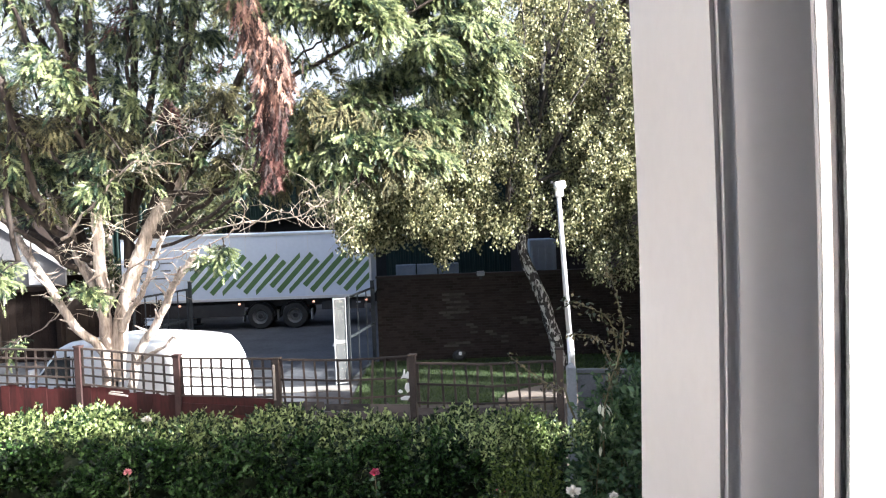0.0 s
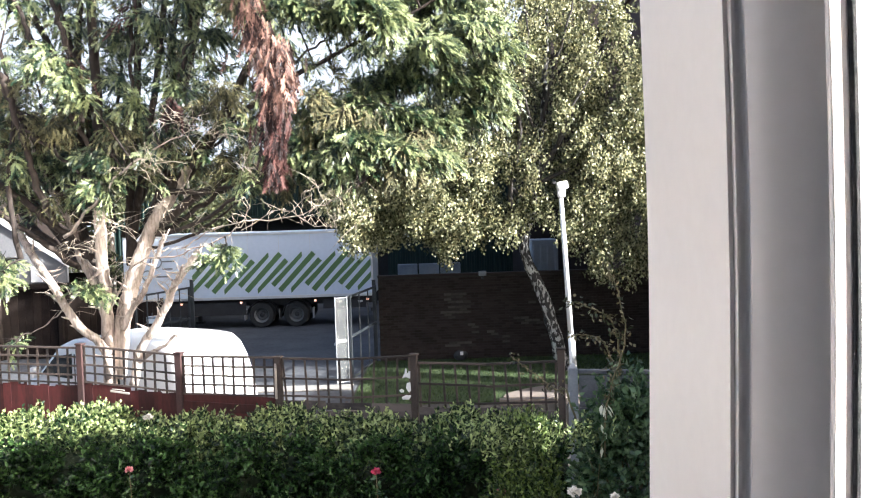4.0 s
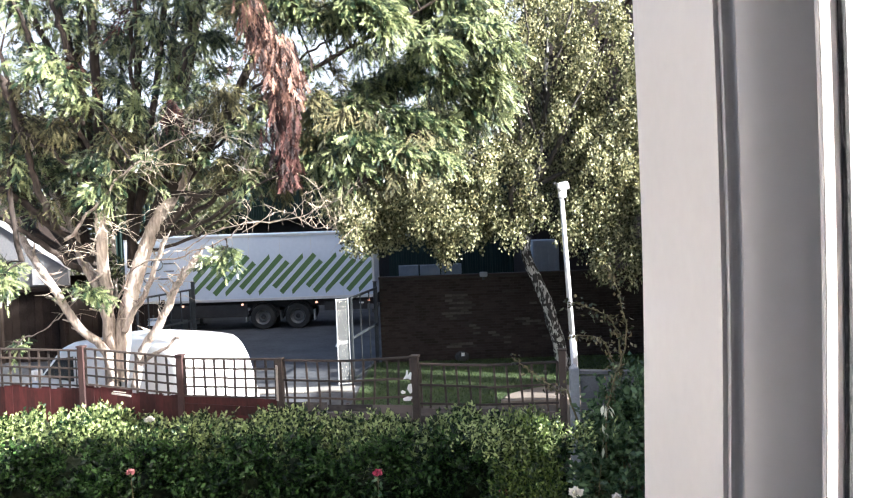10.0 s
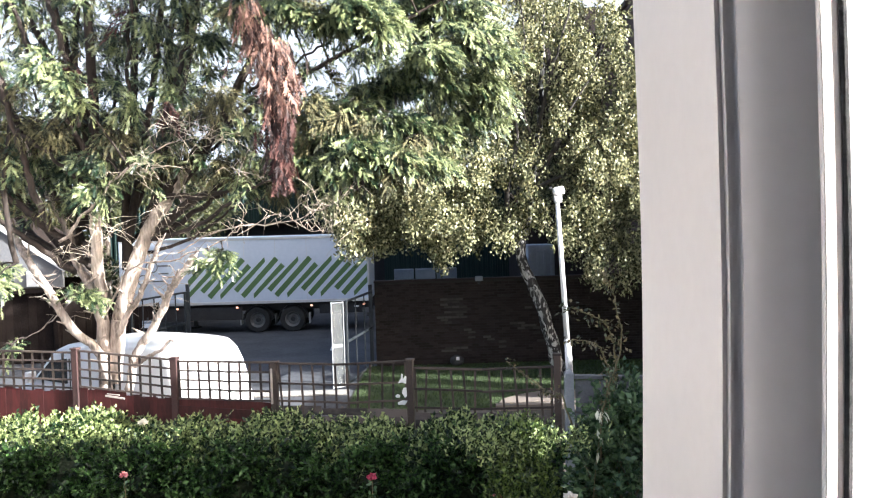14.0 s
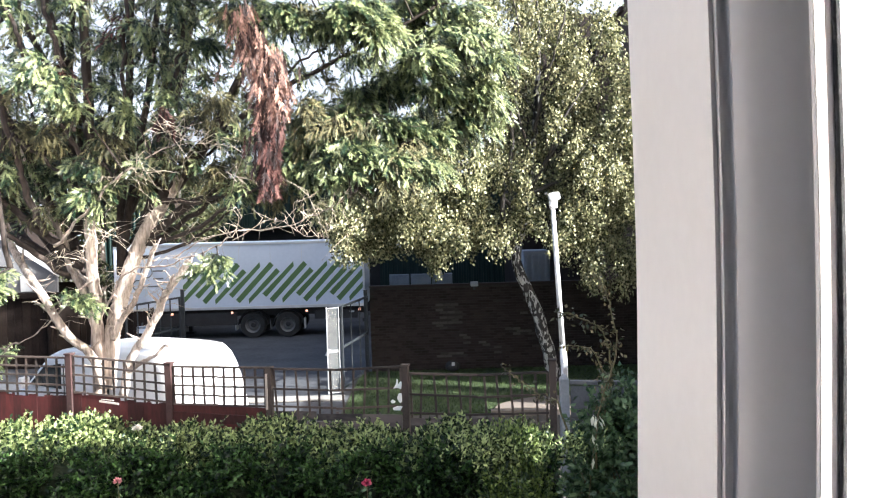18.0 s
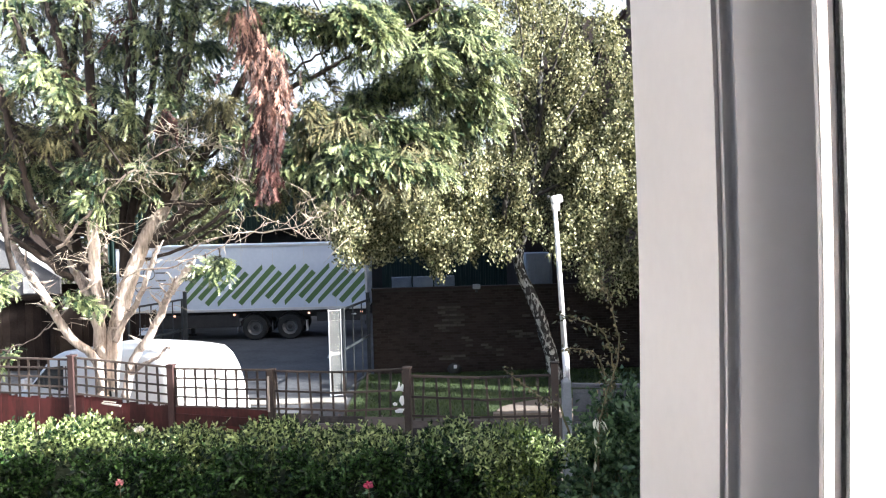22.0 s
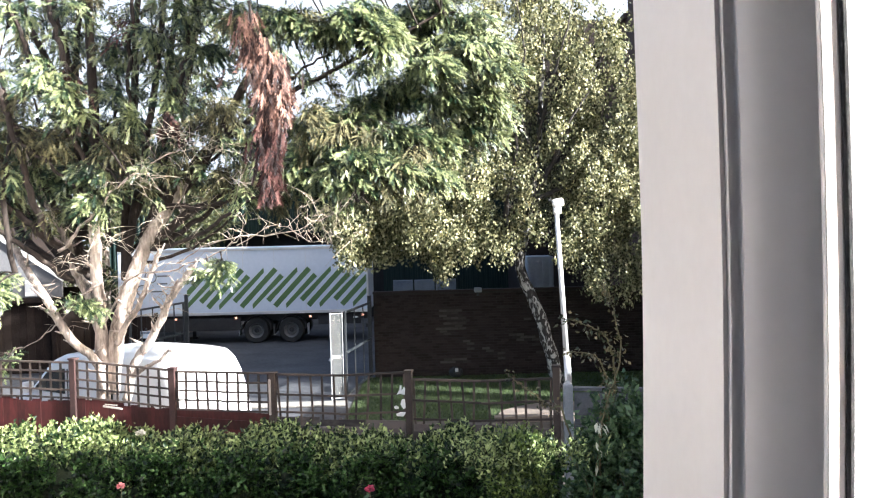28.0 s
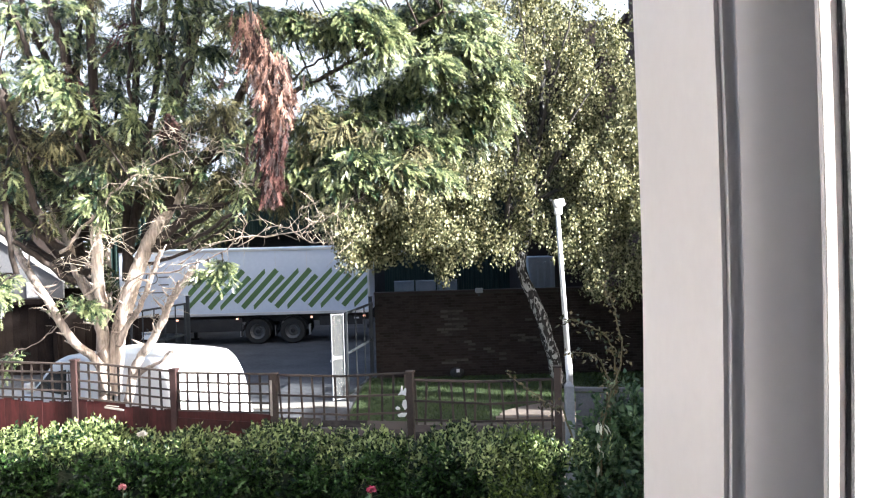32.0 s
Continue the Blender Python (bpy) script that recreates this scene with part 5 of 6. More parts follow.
# green masses: centre, radius, number of side shoots
MASS_LEFT = [((-5.8, 12.2, 6.78), 0.33, 34), ((-5.58, 12.2, 6.48), 0.24, 18), ((-5.42, 12.3, 6.2), 0.14, 10), ((-6.87, 13.3, 8.03), 0.38, 14), ((-5.89, 13.2, 8.02), 0.28, 10), ((-5.24, 13.6, 7.46), 0.38, 18), ((-5.32, 13.6, 6.7), 0.34, 11), ((-4.67, 13.6, 7.63), 0.43, 24), ((-4.47, 13.5, 6.94), 0.33, 12), ((-4.83, 12.9, 6.25), 0.2, 16), ((-5.9, 13.5, 5.35), 0.38, 20), ((-6.4, 13.7, 5.25), 0.36, 12), ((-5.33, 12.8, 4.85), 0.34, 20), ((-5.8, 13.2, 4.85), 0.27, 10), ((-6.9, 13.6, 5.36), 0.3, 6), ((-6.95, 13.6, 4.54), 0.3, 6), ((-7.3, 13.6, 5.1), 0.4, 10), ((-5.35, 13, 5.41), 0.32, 14), ((-4.33, 12.8, 5.37), 0.23, 10), ((-7.15, 13, 3.63), 0.28, 22), ((-6.84, 12.4, 3.48), 0.19, 20)]
MASS_MID = [((-3.69, 13.3, 7.30), 0.33, 24), ((-4.14, 13.3, 6.48), 0.33, 18), ((-3.93, 13.4, 7.94), 0.43, 22), ((-3.05, 13.2, 7.86), 0.47, 36), ((-2.37, 13, 7.70), 0.41, 40), ((-1.81, 12.9, 7.53), 0.36, 38), ((-1.25, 12.8, 7.62), 0.41, 56), ((-0.81, 12.8, 7.35), 0.41, 52), ((-0.99, 12.9, 7.78), 0.41, 44), ((-2.05, 13.25, 6.05), 0.33, 26), ((-1.63, 13.25, 5.81), 0.42, 54), ((-2.07, 13.25, 5.35), 0.42, 50), ((-1.70, 13.25, 5.11), 0.37, 46), ((-2.67, 13.25, 5.27), 0.37, 22), ((-3.15, 13.25, 5.01), 0.33, 12), ((-1.16, 13.25, 6.12), 0.37, 38), ((-4.38, 13.4, 5.85), 0.38, 10), ((-3.49, 13.25, 5.85), 0.37, 8), ((-3.03, 13.25, 5.84), 0.28, 8), ((-2.05, 13.2, 5.58), 0.33, 30), ((-1.55, 13.2, 5.33), 0.37, 40)]
MASS_RIGHT = [((-0.60, 13.5, 6.66), 0.43, 56), ((-1.08, 13.6, 6.50), 0.38, 44), ((-0.02, 13.0, 6.92), 0.46, 70), ((0.56, 13.4, 7.27), 0.47, 66), ((0.97, 12.8, 6.86), 0.32, 36), ((0.29, 13.8, 7.56), 0.44, 44), ((0.94, 13.5, 7.48), 0.29, 22), ((-0.20, 14.1, 7.65), 0.35, 36), ((-0.49, 14.1, 8.05), 0.40, 44), ((0.01, 14.1, 8.09), 0.45, 50), ((0.64, 14.0, 7.95), 0.40, 40), ((0.12, 14.0, 8.45), 0.49, 50), ((0.15, 13.1, 6.43), 0.46, 56), ((0.71, 13.0, 6.49), 0.37, 40), ((-0.59, 13.0, 5.84), 0.46, 56), ((-0.05, 13.1, 5.75), 0.46, 50), ((0.61, 13.2, 5.93), 0.42, 40), ((0.98, 13.1, 6.23), 0.28, 18), ((-1.12, 12.6, 5.45), 0.40, 46), ((-0.59, 12.5, 5.25), 0.40, 40), ((-0.02, 12.7, 5.16), 0.31, 24), ((-1.29, 12.5, 5.09), 0.35, 32), ((-1.16, 13.2, 6.07), 0.37, 30), ((-1.18, 13.8, 7.12), 0.29, 14), ((-1.92, 13.4, 6.30), 0.28, 14), ((-1.66, 12.6, 5.20), 0.31, 24)]
MASS_BACK = [((-6.32, 14.8, 7.96), 0.52, 12), ((-6.35, 14.8, 7.04), 0.52, 13), ((-5.34, 14.9, 7.55), 0.58, 15), ((-4.51, 14.9, 7.43), 0.58, 15), ((-4.89, 15, 6.51), 0.58, 14), ((-5.94, 15, 6.33), 0.58, 14), ((-4.00, 14.9, 7.00), 0.53, 14), ((-3.85, 15, 5.96), 0.58, 15), ((-3.16, 14.8, 6.44), 0.52, 20), ((-7.42, 15, 6.05), 0.53, 9), ((-7.03, 15, 5.31), 0.58, 12), ((-5.44, 15, 5.69), 0.58, 13), ((-4.61, 15, 5.35), 0.58, 13), ((-3.42, 14.9, 5.52), 0.53, 20), ((-5.27, 14.8, 8.35), 0.58, 12), ((-4.25, 14.8, 8.12), 0.58, 12), ((-2.98, 14.6, 7.53), 0.41, 16), ((-2.52, 14.6, 5.89), 0.41, 19), ((-7.77, 15, 5.22), 0.53, 9), ((-5.93, 14.8, 7.34), 0.47, 11), ((-6.83, 14.8, 7.98), 0.42, 4)]
MASS_LOW = [((-5.77, 13.00, 3.19), 0.22, 26), ((-3.35, 12.50, 3.81), 0.2, 18), ((-3.58, 12.50, 3.62), 0.14, 10), ((-6.95, 12.90, 2.36), 0.14, 8)]
MASS_TAN = [((-2.92, 12.6, 7.57), 0.31, 22), ((-6.5, 13.1, 5.95), 0.33, 16), ((-6.1, 13.0, 5.85), 0.3, 13), ((-5.16, 13, 5.73), 0.32, 10), ((-5.04, 13, 5.31), 0.32, 9), ((-3.33, 12.7, 6.27), 0.29, 24), ((-3.87, 13, 6.06), 0.28, 14), ((-3.53, 13.5, 5.27), 0.33, 18), ((-2.55, 13.5, 4.91), 0.33, 18), ((-2.09, 13.0, 7.79), 0.32, 16), ((-0.95, 12.6, 5.18), 0.34, 12), ((-1.37, 12.6, 5.86), 0.31, 8), ((-0.23, 12.6, 5.52), 0.27, 7), ((-0.95, 12.6, 4.96), 0.31, 11), ((-4.42, 13.5, 5.53), 0.38, 16), ((-1.98, 12.9, 6.13), 0.23, 14), ((-6.99, 13.3, 4.83), 0.33, 8), ((-6.25, 13.1, 4.71), 0.28, 6), ((-1.55, 13, 7.41), 0.28, 12), ((-0.68, 12.5, 4.99), 0.35, 11), ((-0.41, 12.5, 5.34), 0.31, 8), ((-1.04, 12.8, 5.74), 0.32, 8)]
# the tree goes on above the view; unseen masses, added to shade the limbs below
MASS_CROWN = [((-4.04, 13.20, 8.41), 0.6, 70), ((-3.05, 13.00, 8.85), 0.6, 80), ((-2.20, 12.80, 8.85), 0.6, 80), ((-3.39, 13.40, 10.01), 0.7, 80), ((-1.28, 12.60, 9.01), 0.6, 70), ((-4.96, 13.80, 9.47), 0.7, 70), ((-4.41, 13.80, 11.06), 0.7, 70), ((-2.23, 13.20, 10.16), 0.7, 80), ((-6.22, 13.80, 9.23), 0.6, 50), ((-3.19, 13.60, 11.48), 0.8, 80), ((-5.39, 14.00, 12.22), 0.8, 70), ((-1.09, 12.90, 10.35), 0.6, 60), ((-1.5, 11.3, 8.8), 0.6, 60), ((-0.5, 11.0, 9.3), 0.6, 60), ((-2.3, 11.5, 8.6), 0.5, 50), ((0.3, 11.0, 9.8), 0.6, 60), ((-1.1, 11.6, 9.9), 0.6, 60), ((-2.6, 11.8, 9.4), 0.5, 50), ((-0.8, 10.7, 8.3), 0.5, 45)]
MASS_RUST = [((-4.22, 12.8, 6.13), 0.1, 5), ((-5.62, 12.6, 6.75), 0.07, 4), ((-4.95, 13.2, 7.75), 0.1, 3)]


def cypress():
    t = thing("cypress_tree", CYPRESS_AT, "large many-stemmed cypress, bare below with feathery green sprays above", "tree")
    back = Matrix.Translation(-CYPRESS_AT)
    rr = random.Random(77)

    def local(pts):
        return [back @ Vector(p) for p in pts]

    for k, (pts, r0, r1) in enumerate(STEMS):
        path = smooth_path(local(pts), 6, 0.008, rr)
        Lb = Limbs()
        Lb.add(path, r0 * 0.92, r1 * 0.95, 12, 0.06, rr)
        # Lower stems pale as if sunlit, upper ones dark as if shaded.
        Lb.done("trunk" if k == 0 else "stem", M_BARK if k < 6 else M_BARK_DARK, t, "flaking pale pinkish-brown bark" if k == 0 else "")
    for k, (pts, r0, r1) in enumerate(BOUGHS):
        Lb = Limbs()
        Lb.add(smooth_path(local(pts), 6, 0.015, rr), r0, r1, 8, 0.1, rr)
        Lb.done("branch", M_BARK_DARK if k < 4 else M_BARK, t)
    for pts, r0, r1 in FAN:
        Lb = Limbs()
        Lb.add(smooth_path(local(pts), 7, 0.02, rr), r0, r1, 8, 0.12, rr)
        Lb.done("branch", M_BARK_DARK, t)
    # snapped stubs on the bare lower stems
    for pts, r0, r1 in STEMS[:6]:
        path = smooth_path(local(pts), 9)
        for i in range(6, len(path), 5):
            if path[i].z > 4.6:
                break
            dr = Vector((rr.uniform(-1, 1), rr.uniform(-1, 0.2), rr.uniform(0.0, 0.7))).normalized()
            ln = rr.uniform(0.12, 0.36)
            Lb = Limbs()
            Lb.add([path[i], path[i] + dr * ln * 0.6, path[i] + dr * ln + Vector((0, 0, 0.02))], rr.uniform(0.018, 0.034), 0.008, 7, 0.15, rr)
            Lb.done("broken_stub", M_BARK, t)
    # bare dead twigs along the lower limbs
    Lb = Limbs()
    for pts, r0, r1 in STEMS[1:6] + BOUGHS[:8] + BOUGHS[10:]:
        path = smooth_path(local(pts), 6)
        for i in range(3, len(path), 1):
            if path[i].z > 6.2 or path[i].z < 2.7:
                continue
            for _ in range(1):
                d = Vector((rr.uniform(-1, 1), rr.uniform(-1, 0.4), rr.uniform(-0.35, 0.8))).normalized()
                ln = rr.uniform(0.15, 0.5)
                a = path[i]
                b = a + d * ln * 0.5 + Vector((0, 0, 0.04))
                c = a + d * ln + Vector((rr.uniform(-0.1, 0.1), 0, rr.uniform(-0.18, 0.05)))
                Lb.add([a, b, c], 0.0055, 0.002, 4)
                if rr.random() < 0.6:
                    e = b + Vector((rr.uniform(-0.2, 0.2), rr.uniform(-0.2, 0.1), rr.uniform(-0.2, 0.15)))
                    Lb.add([b, e], 0.004, 0.002, 3)
    for p, n in (((-3.93, 12.50, 5.80), 34), ((-3.50, 12.50, 5.57), 26), ((-4.48, 12.50, 5.16), 26), ((-4.25, 12.50, 4.54), 22), ((-5.19, 12.60, 4.21), 26), ((-1.90, 12.20, 4.59), 14), ((-1.39, 12.10, 4.23), 10), ((-2.90, 12.50, 5.03), 14), ((-5.82, 12.60, 3.88), 16)):
        hub = back @ Vector(p)
        for _ in range(n):
            d = Vector((rr.gauss(0, 1), rr.gauss(-0.2, 0.7), rr.gauss(-0.1, 0.6))).normalized()
            ln = rr.uniform(0.15, 0.6)
            mid = hub + Vector((rr.gauss(0, 0.12), rr.gauss(0, 0.15), rr.gauss(0, 0.08)))
            Lb.add([mid, mid + d * ln * 0.55 + Vector((0, 0, 0.03)), mid + d * ln + Vector((rr.uniform(-0.06, 0.06), 0, rr.uniform(-0.14, 0.03)))], 0.005, 0.0016, 4)
    tagged(Lb.done("dead_twig_mass", M_TWIG, t, "pale bare dead twigs"), kind="stuff")
    rng = np.random.default_rng(5)
    off = np.array(CYPRESS_AT)
    made = {}
    for name, masses, drift, mat_f in (("left_foliage", MASS_LEFT, (-0.3, -0.5, -0.25), M_CYPRESS), ("middle_foliage", MASS_MID, (0.3, -0.4, -0.35), M_CYPRESS), ("right_foliage", MASS_RIGHT, (0.6, -0.3, -0.45), M_CYPRESS), ("upper_foliage", MASS_CROWN, (0.3, -0.3, -0.4), M_CYPRESS), ("shaded_foliage", MASS_BACK, (0.2, -0.2, -0.4), M_CYPRESS), ("low_tuft", MASS_LOW, (0.2, -0.6, -0.1), M_CYPRESS), ("withered_foliage", MASS_TAN, (0.2, -0.3, -0.7), M_TAN), ("rusty_foliage", MASS_RUST, (0.1, -0.3, -0.8), M_DEAD_MAROON)):
        dense = {"right_foliage": 1.25, "middle_foliage": 1.15, "left_foliage": 1.0, "upper_foliage": 0.8, "rusty_foliage": 1.0, "low_tuft": 0.6}.get(name, 1.1)
        arr = gather([branchlets(rng, np.array(c) - off, r, max(3, int(n * dense)), drift, 0.42 if name == "right_foliage" else 0.5) for c, r, n in masses])
        ob = tagged(link(name, frond_mesh(name, *arr, wide=0.26 if mat_f is M_TAN else 0.36), mat_f, t), kind="stuff")
        Lb = Limbs()
        made[name] = ob
        skeleton = [Vector(p) for pts, _, _ in STEMS + BOUGHS for p in smooth_path(pts, 4)]
        for c, r, n in masses:
            c = Vector(c)
            near = sorted(skeleton, key=lambda p: (p - c).length)[0]
            a, b = back @ near, back @ c
            Lb.add(smooth_path([a, (a + b) / 2 + Vector((0, 0, 0.06)), b], 4), 0.018, 0.008, 5)
            for _ in range(9):
                e = b + Vector((rr.gauss(0, 1), rr.gauss(0, 1), rr.gauss(0, 0.6))) * r * 0.6
                Lb.add([(a + b * 2) / 3, (b + e) / 2 + Vector((0, 0, 0.04)), e], 0.008, 0.003, 4)
        tagged(Lb.done("twig_mass", M_BARK_DARK, ob), kind="stuff")
    # sprays along the limbs themselves, green and withered
    for name, mat_f, seed, many in (("inner_foliage", M_CYPRESS, 3, 2), ("inner_withered_foliage", M_TAN, 4, 2)):
        r2 = random.Random(seed)
        arrs = []
        for pts, r0, r1 in STEMS + BOUGHS[:4]:
            path = smooth_path(pts, 9)
            for p in path:
                if p.z < 5.3 or r2.random() < 0.62:
                    continue
                q = np.array(p) - off + np.array([r2.gauss(0, 0.3), r2.gauss(0, 0.35), r2.gauss(0, 0.2)])
                arrs.append(branchlets(rng, q, 0.3, many, (0.3, -0.4, -0.4)))
        tagged(link(name, frond_mesh(name, *gather(arrs)), mat_f, t), kind="stuff")
    return t, made


CYPRESS, CYPRESS_FOLIAGE = cypress()


DEAD_TOP = Vector((-2.70, 12.00, 7.71))


def dead_branch():
    """A snapped branch of dead brown sprays that hangs down and swings."""
    b = thing("dead_branch", DEAD_TOP, "hanging snapped branch of dead rust-brown sprays", "branch")
    rr = random.Random(9)
    rng = np.random.default_rng(19)
    axis = [Vector(p) - DEAD_TOP for p in ((-2.70, 12.00, 7.71), (-2.62, 12.02, 7.2), (-2.4, 12.02, 6.7), (-2.33, 12.02, 6.0), (-2.35, 12.02, 5.4), (-2.4, 12.02, 4.95))]
    path = smooth_path(axis, 5, 0.006, rr)
    Lb = Limbs()
    Lb.add(path, 0.022, 0.006, 7)
    Lb.done("stick", M_BARK_DARK, b)
    # tufts of withered fronds: middle, half width, length of the hanging mass, count
    for name, top, wide, high, n in (("upper_spray", (-2.69, 12.0, 7.62), 0.26, 0.9, 95), ("joining_spray", (-2.5, 12.0, 7.25), 0.2, 0.6, 60), ("middle_spray", (-2.33, 12.0, 6.97), 0.37, 1.25, 340), ("lower_spray", (-2.37, 12.0, 6.12), 0.23, 1.45, 310)):
        s = rng.random(n) ** 0.85
        taper = np.where(s < 0.25, 0.55 + 1.8 * s, 1.0 - 0.75 * np.clip(s - 0.35, 0, 1))
        P = np.array(Vector(top) - DEAD_TOP) + np.column_stack([rng.normal(0, 0.5, n) * wide * taper, rng.normal(0, 0.45, n) * wide * taper, -high * 0.82 * s])
        A = np.column_stack([rng.normal(0, 0.2, n), rng.normal(0, 0.2, n), -np.ones(n)])
        N = np.column_stack([rng.normal(0.2, 0.6, n), -np.ones(n), rng.normal(0, 0.3, n)])
        # The lower spray takes the darker maroon.
        tagged(link(name, frond_mesh(name, P, A, N, rng.uniform(0.2, 0.36, n), 6, 0.24, 0.0), M_DEAD_MAROON if name == "lower_spray" else M_DEADSPRAY, b), kind="stuff")
    return b


DEAD = dead_branch()


BIRCH_AT = Vector((3.28, 21.0, 0))
BIRCH_BOUGHS = [
    ([(3.28, 21.0, 0), (3.11, 21.00, 0.29), (2.70, 21.00, 1.87), (2.20, 21.00, 3.23), (2.37, 21.00, 4.19), (2.60, 21.00, 5.52), (2.80, 21.00, 7.13), (2.93, 21.00, 8.88), (2.90, 21.00, 10.04)], 0.2, 0.03),
    ([(2.25, 21.00, 3.45), (1.82, 20.80, 4.65), (2.13, 20.60, 6.23), (2.01, 20.50, 7.51), (1.81, 20.40, 8.35)], 0.09, 0.02),
    ([(2.51, 21.00, 4.93), (3.25, 20.80, 6.21), (3.84, 20.70, 7.49), (4.28, 20.60, 8.46), (4.83, 20.50, 8.00)], 0.07, 0.015),
    ([(2.42, 21.00, 4.34), (1.17, 20.60, 5.53), (-0.27, 20.30, 5.98), (-1.41, 20.10, 5.43), (-2.13, 20.00, 4.89)], 0.06, 0.012),
    ([(2.60, 21.00, 5.52), (1.55, 21.30, 7.06), (0.36, 21.50, 7.42), (-0.87, 21.60, 6.72), (-1.67, 21.70, 5.84)], 0.06, 0.012),
    ([(2.51, 21.00, 4.93), (3.89, 21.20, 5.49), (4.96, 21.30, 5.47), (6.02, 21.40, 4.69)], 0.06, 0.012),
    ([(2.80, 21.00, 7.13), (4.12, 21.30, 8.17), (5.36, 21.50, 7.87), (6.42, 21.60, 6.81)], 0.05, 0.012),
    ([(2.69, 21.00, 6.40), (3.00, 20.30, 7.87), (3.44, 20.20, 9.24), (3.68, 20.20, 10.35)], 0.05, 0.012),
    ([(2.65, 21.00, 5.96), (2.19, 20.20, 7.31), (2.33, 20.10, 8.69), (2.17, 20.10, 9.95)], 0.045, 0.012),
    ([(3.03, 20.90, 5.79), (3.29, 20.10, 6.70), (4.00, 20.00, 7.79), (4.38, 20.00, 9.02)], 0.04, 0.01),
    ([(2.80, 21.00, 7.13), (1.82, 20.60, 8.25), (1.09, 20.40, 8.37), (0.36, 20.30, 7.81)], 0.05, 0.01),
]


def birch(seed=13):
    t = thing("birch_tree", BIRCH_AT, "weeping silver birch, small yellowing leaves on long hanging strands", "tree", group="birches")
    back = Matrix.Translation(-BIRCH_AT)
    rr = random.Random(seed)
    for k, (pts, r0, r1) in enumerate(BIRCH_BOUGHS):
        Lb = Limbs()
        Lb.add(smooth_path([back @ Vector(p) for p in pts], 6, 0.012, rr), r0, r1, 12 if k == 0 else 8, 0.05, rr)
        Lb.done("trunk" if k == 0 else "limb", M_BIRCHBARK if k == 0 else M_BIRCHLIMB, t, "white bark with black fissures" if k == 0 else "")
    rng = np.random.default_rng(seed + 10)
    # the crown's outline: foot and head of the foliage across its width
    xs = [-2.9, -2.3, -1.9, -1.3, -0.7, -0.1, 0.25, 0.6, 1.1, 1.7, 2.1, 2.6, 3.1, 3.5, 4.0, 4.6, 5.2, 6.0]
    foot = [4.2, 3.0, 2.95, 3.25, 3.05, 2.75, 2.6, 3.3, 3.1, 2.9, 3.2, 3.6, 2.8, 2.6, 2.2, 1.9, 2.2, 3.0]
    head = [4.7, 5.2, 5.7, 6.0, 6.6, 7.1, 7.8, 8.4, 9.6, 10.3, 10.7, 10.9, 10.9, 10.7, 10.3, 9.9, 9.4, 8.5]
    columns = 9
    edges = np.linspace(-2.9, 6.0, columns + 1)
    pieces = []
    for c in range(columns):
        x_mid = (edges[c] + edges[c + 1]) / 2
        hang = Vector((x_mid, 21.0, float(np.interp(x_mid, xs, head)) - 0.5)) - BIRCH_AT
        arrs = []
        Lb = Limbs()
        for tassel in range(54):
            cx = rr.uniform(edges[c], edges[c + 1]) + rr.gauss(0, 0.08)
            cy = 21.0 + rr.gauss(0, 0.75)
            lo, hi = float(np.interp(cx, xs, foot)), float(np.interp(cx, xs, head))
            low = lo + (hi - lo) * rr.random() ** 1.2
            wide = rr.uniform(0.16, 0.42)
            if abs(cx - 2.5) < 0.36 and 5.7 < low < 7.2 and cy < 20.8:  # the limbs show here
                continue
            for k in range(rr.randint(10, 17)):
                x, y = cx + rr.gauss(0, wide), cy + rr.gauss(0, wide)
                out = math.hypot(x - cx, y - cy)
                bottom = low + out * 0.9 + abs(rr.gauss(0, 0.12))
                top = min(bottom + rr.uniform(0.25, 0.75), hi + 0.1)
                leaves = int((top - bottom) / 0.021)
                if leaves < 6:
                    continue
                s = np.linspace(0, 1, leaves)
                pull = (1 - s)[:, None] * np.array([cx - x, cy - y]) * 0.6
                bow, wave = rr.uniform(-0.08, 0.08), rr.uniform(0, 6.3)
                P = np.column_stack([x + pull[:, 0] + bow * s + 0.03 * np.sin(wave + 7 * s) + rng.normal(0, 0.065, leaves), y + pull[:, 1] + 0.03 * np.cos(wave + 6 * s) + rng.normal(0, 0.04, leaves), top - (top - bottom) * s ** 1.2 + rng.normal(0, 0.025, leaves)]) - np.array(BIRCH_AT) - np.array(hang)
                A = np.column_stack([rng.normal(0, 0.7, leaves), rng.normal(0, 0.7, leaves), -np.ones(leaves) * 0.9])
                N = unit(rng, leaves) + np.array([0.25, -0.5, 0.2])
                size = rng.uniform(0.75, 1.3, leaves)
                arrs.append((P, A, N, 0.08 * size, 0.06 * size))
                if k % 3 == 0:
                    Lb.add([Vector(P[0]), Vector(P[leaves // 2]), Vector(P[-1])], 0.005, 0.0015, 3)
        ob = tagged(link("hanging_foliage", leaf_mesh("hanging_foliage", *gather(arrs)), M_BIRCH_LEAF, t), kind="stuff")
        ob.location = hang
        tagged(Lb.done("hanging_twig_mass", M_STEM, ob), kind="stuff")
        pieces.append((ob, hang))
    return t, pieces


BIRCH, BIRCH_PIECES = birch()


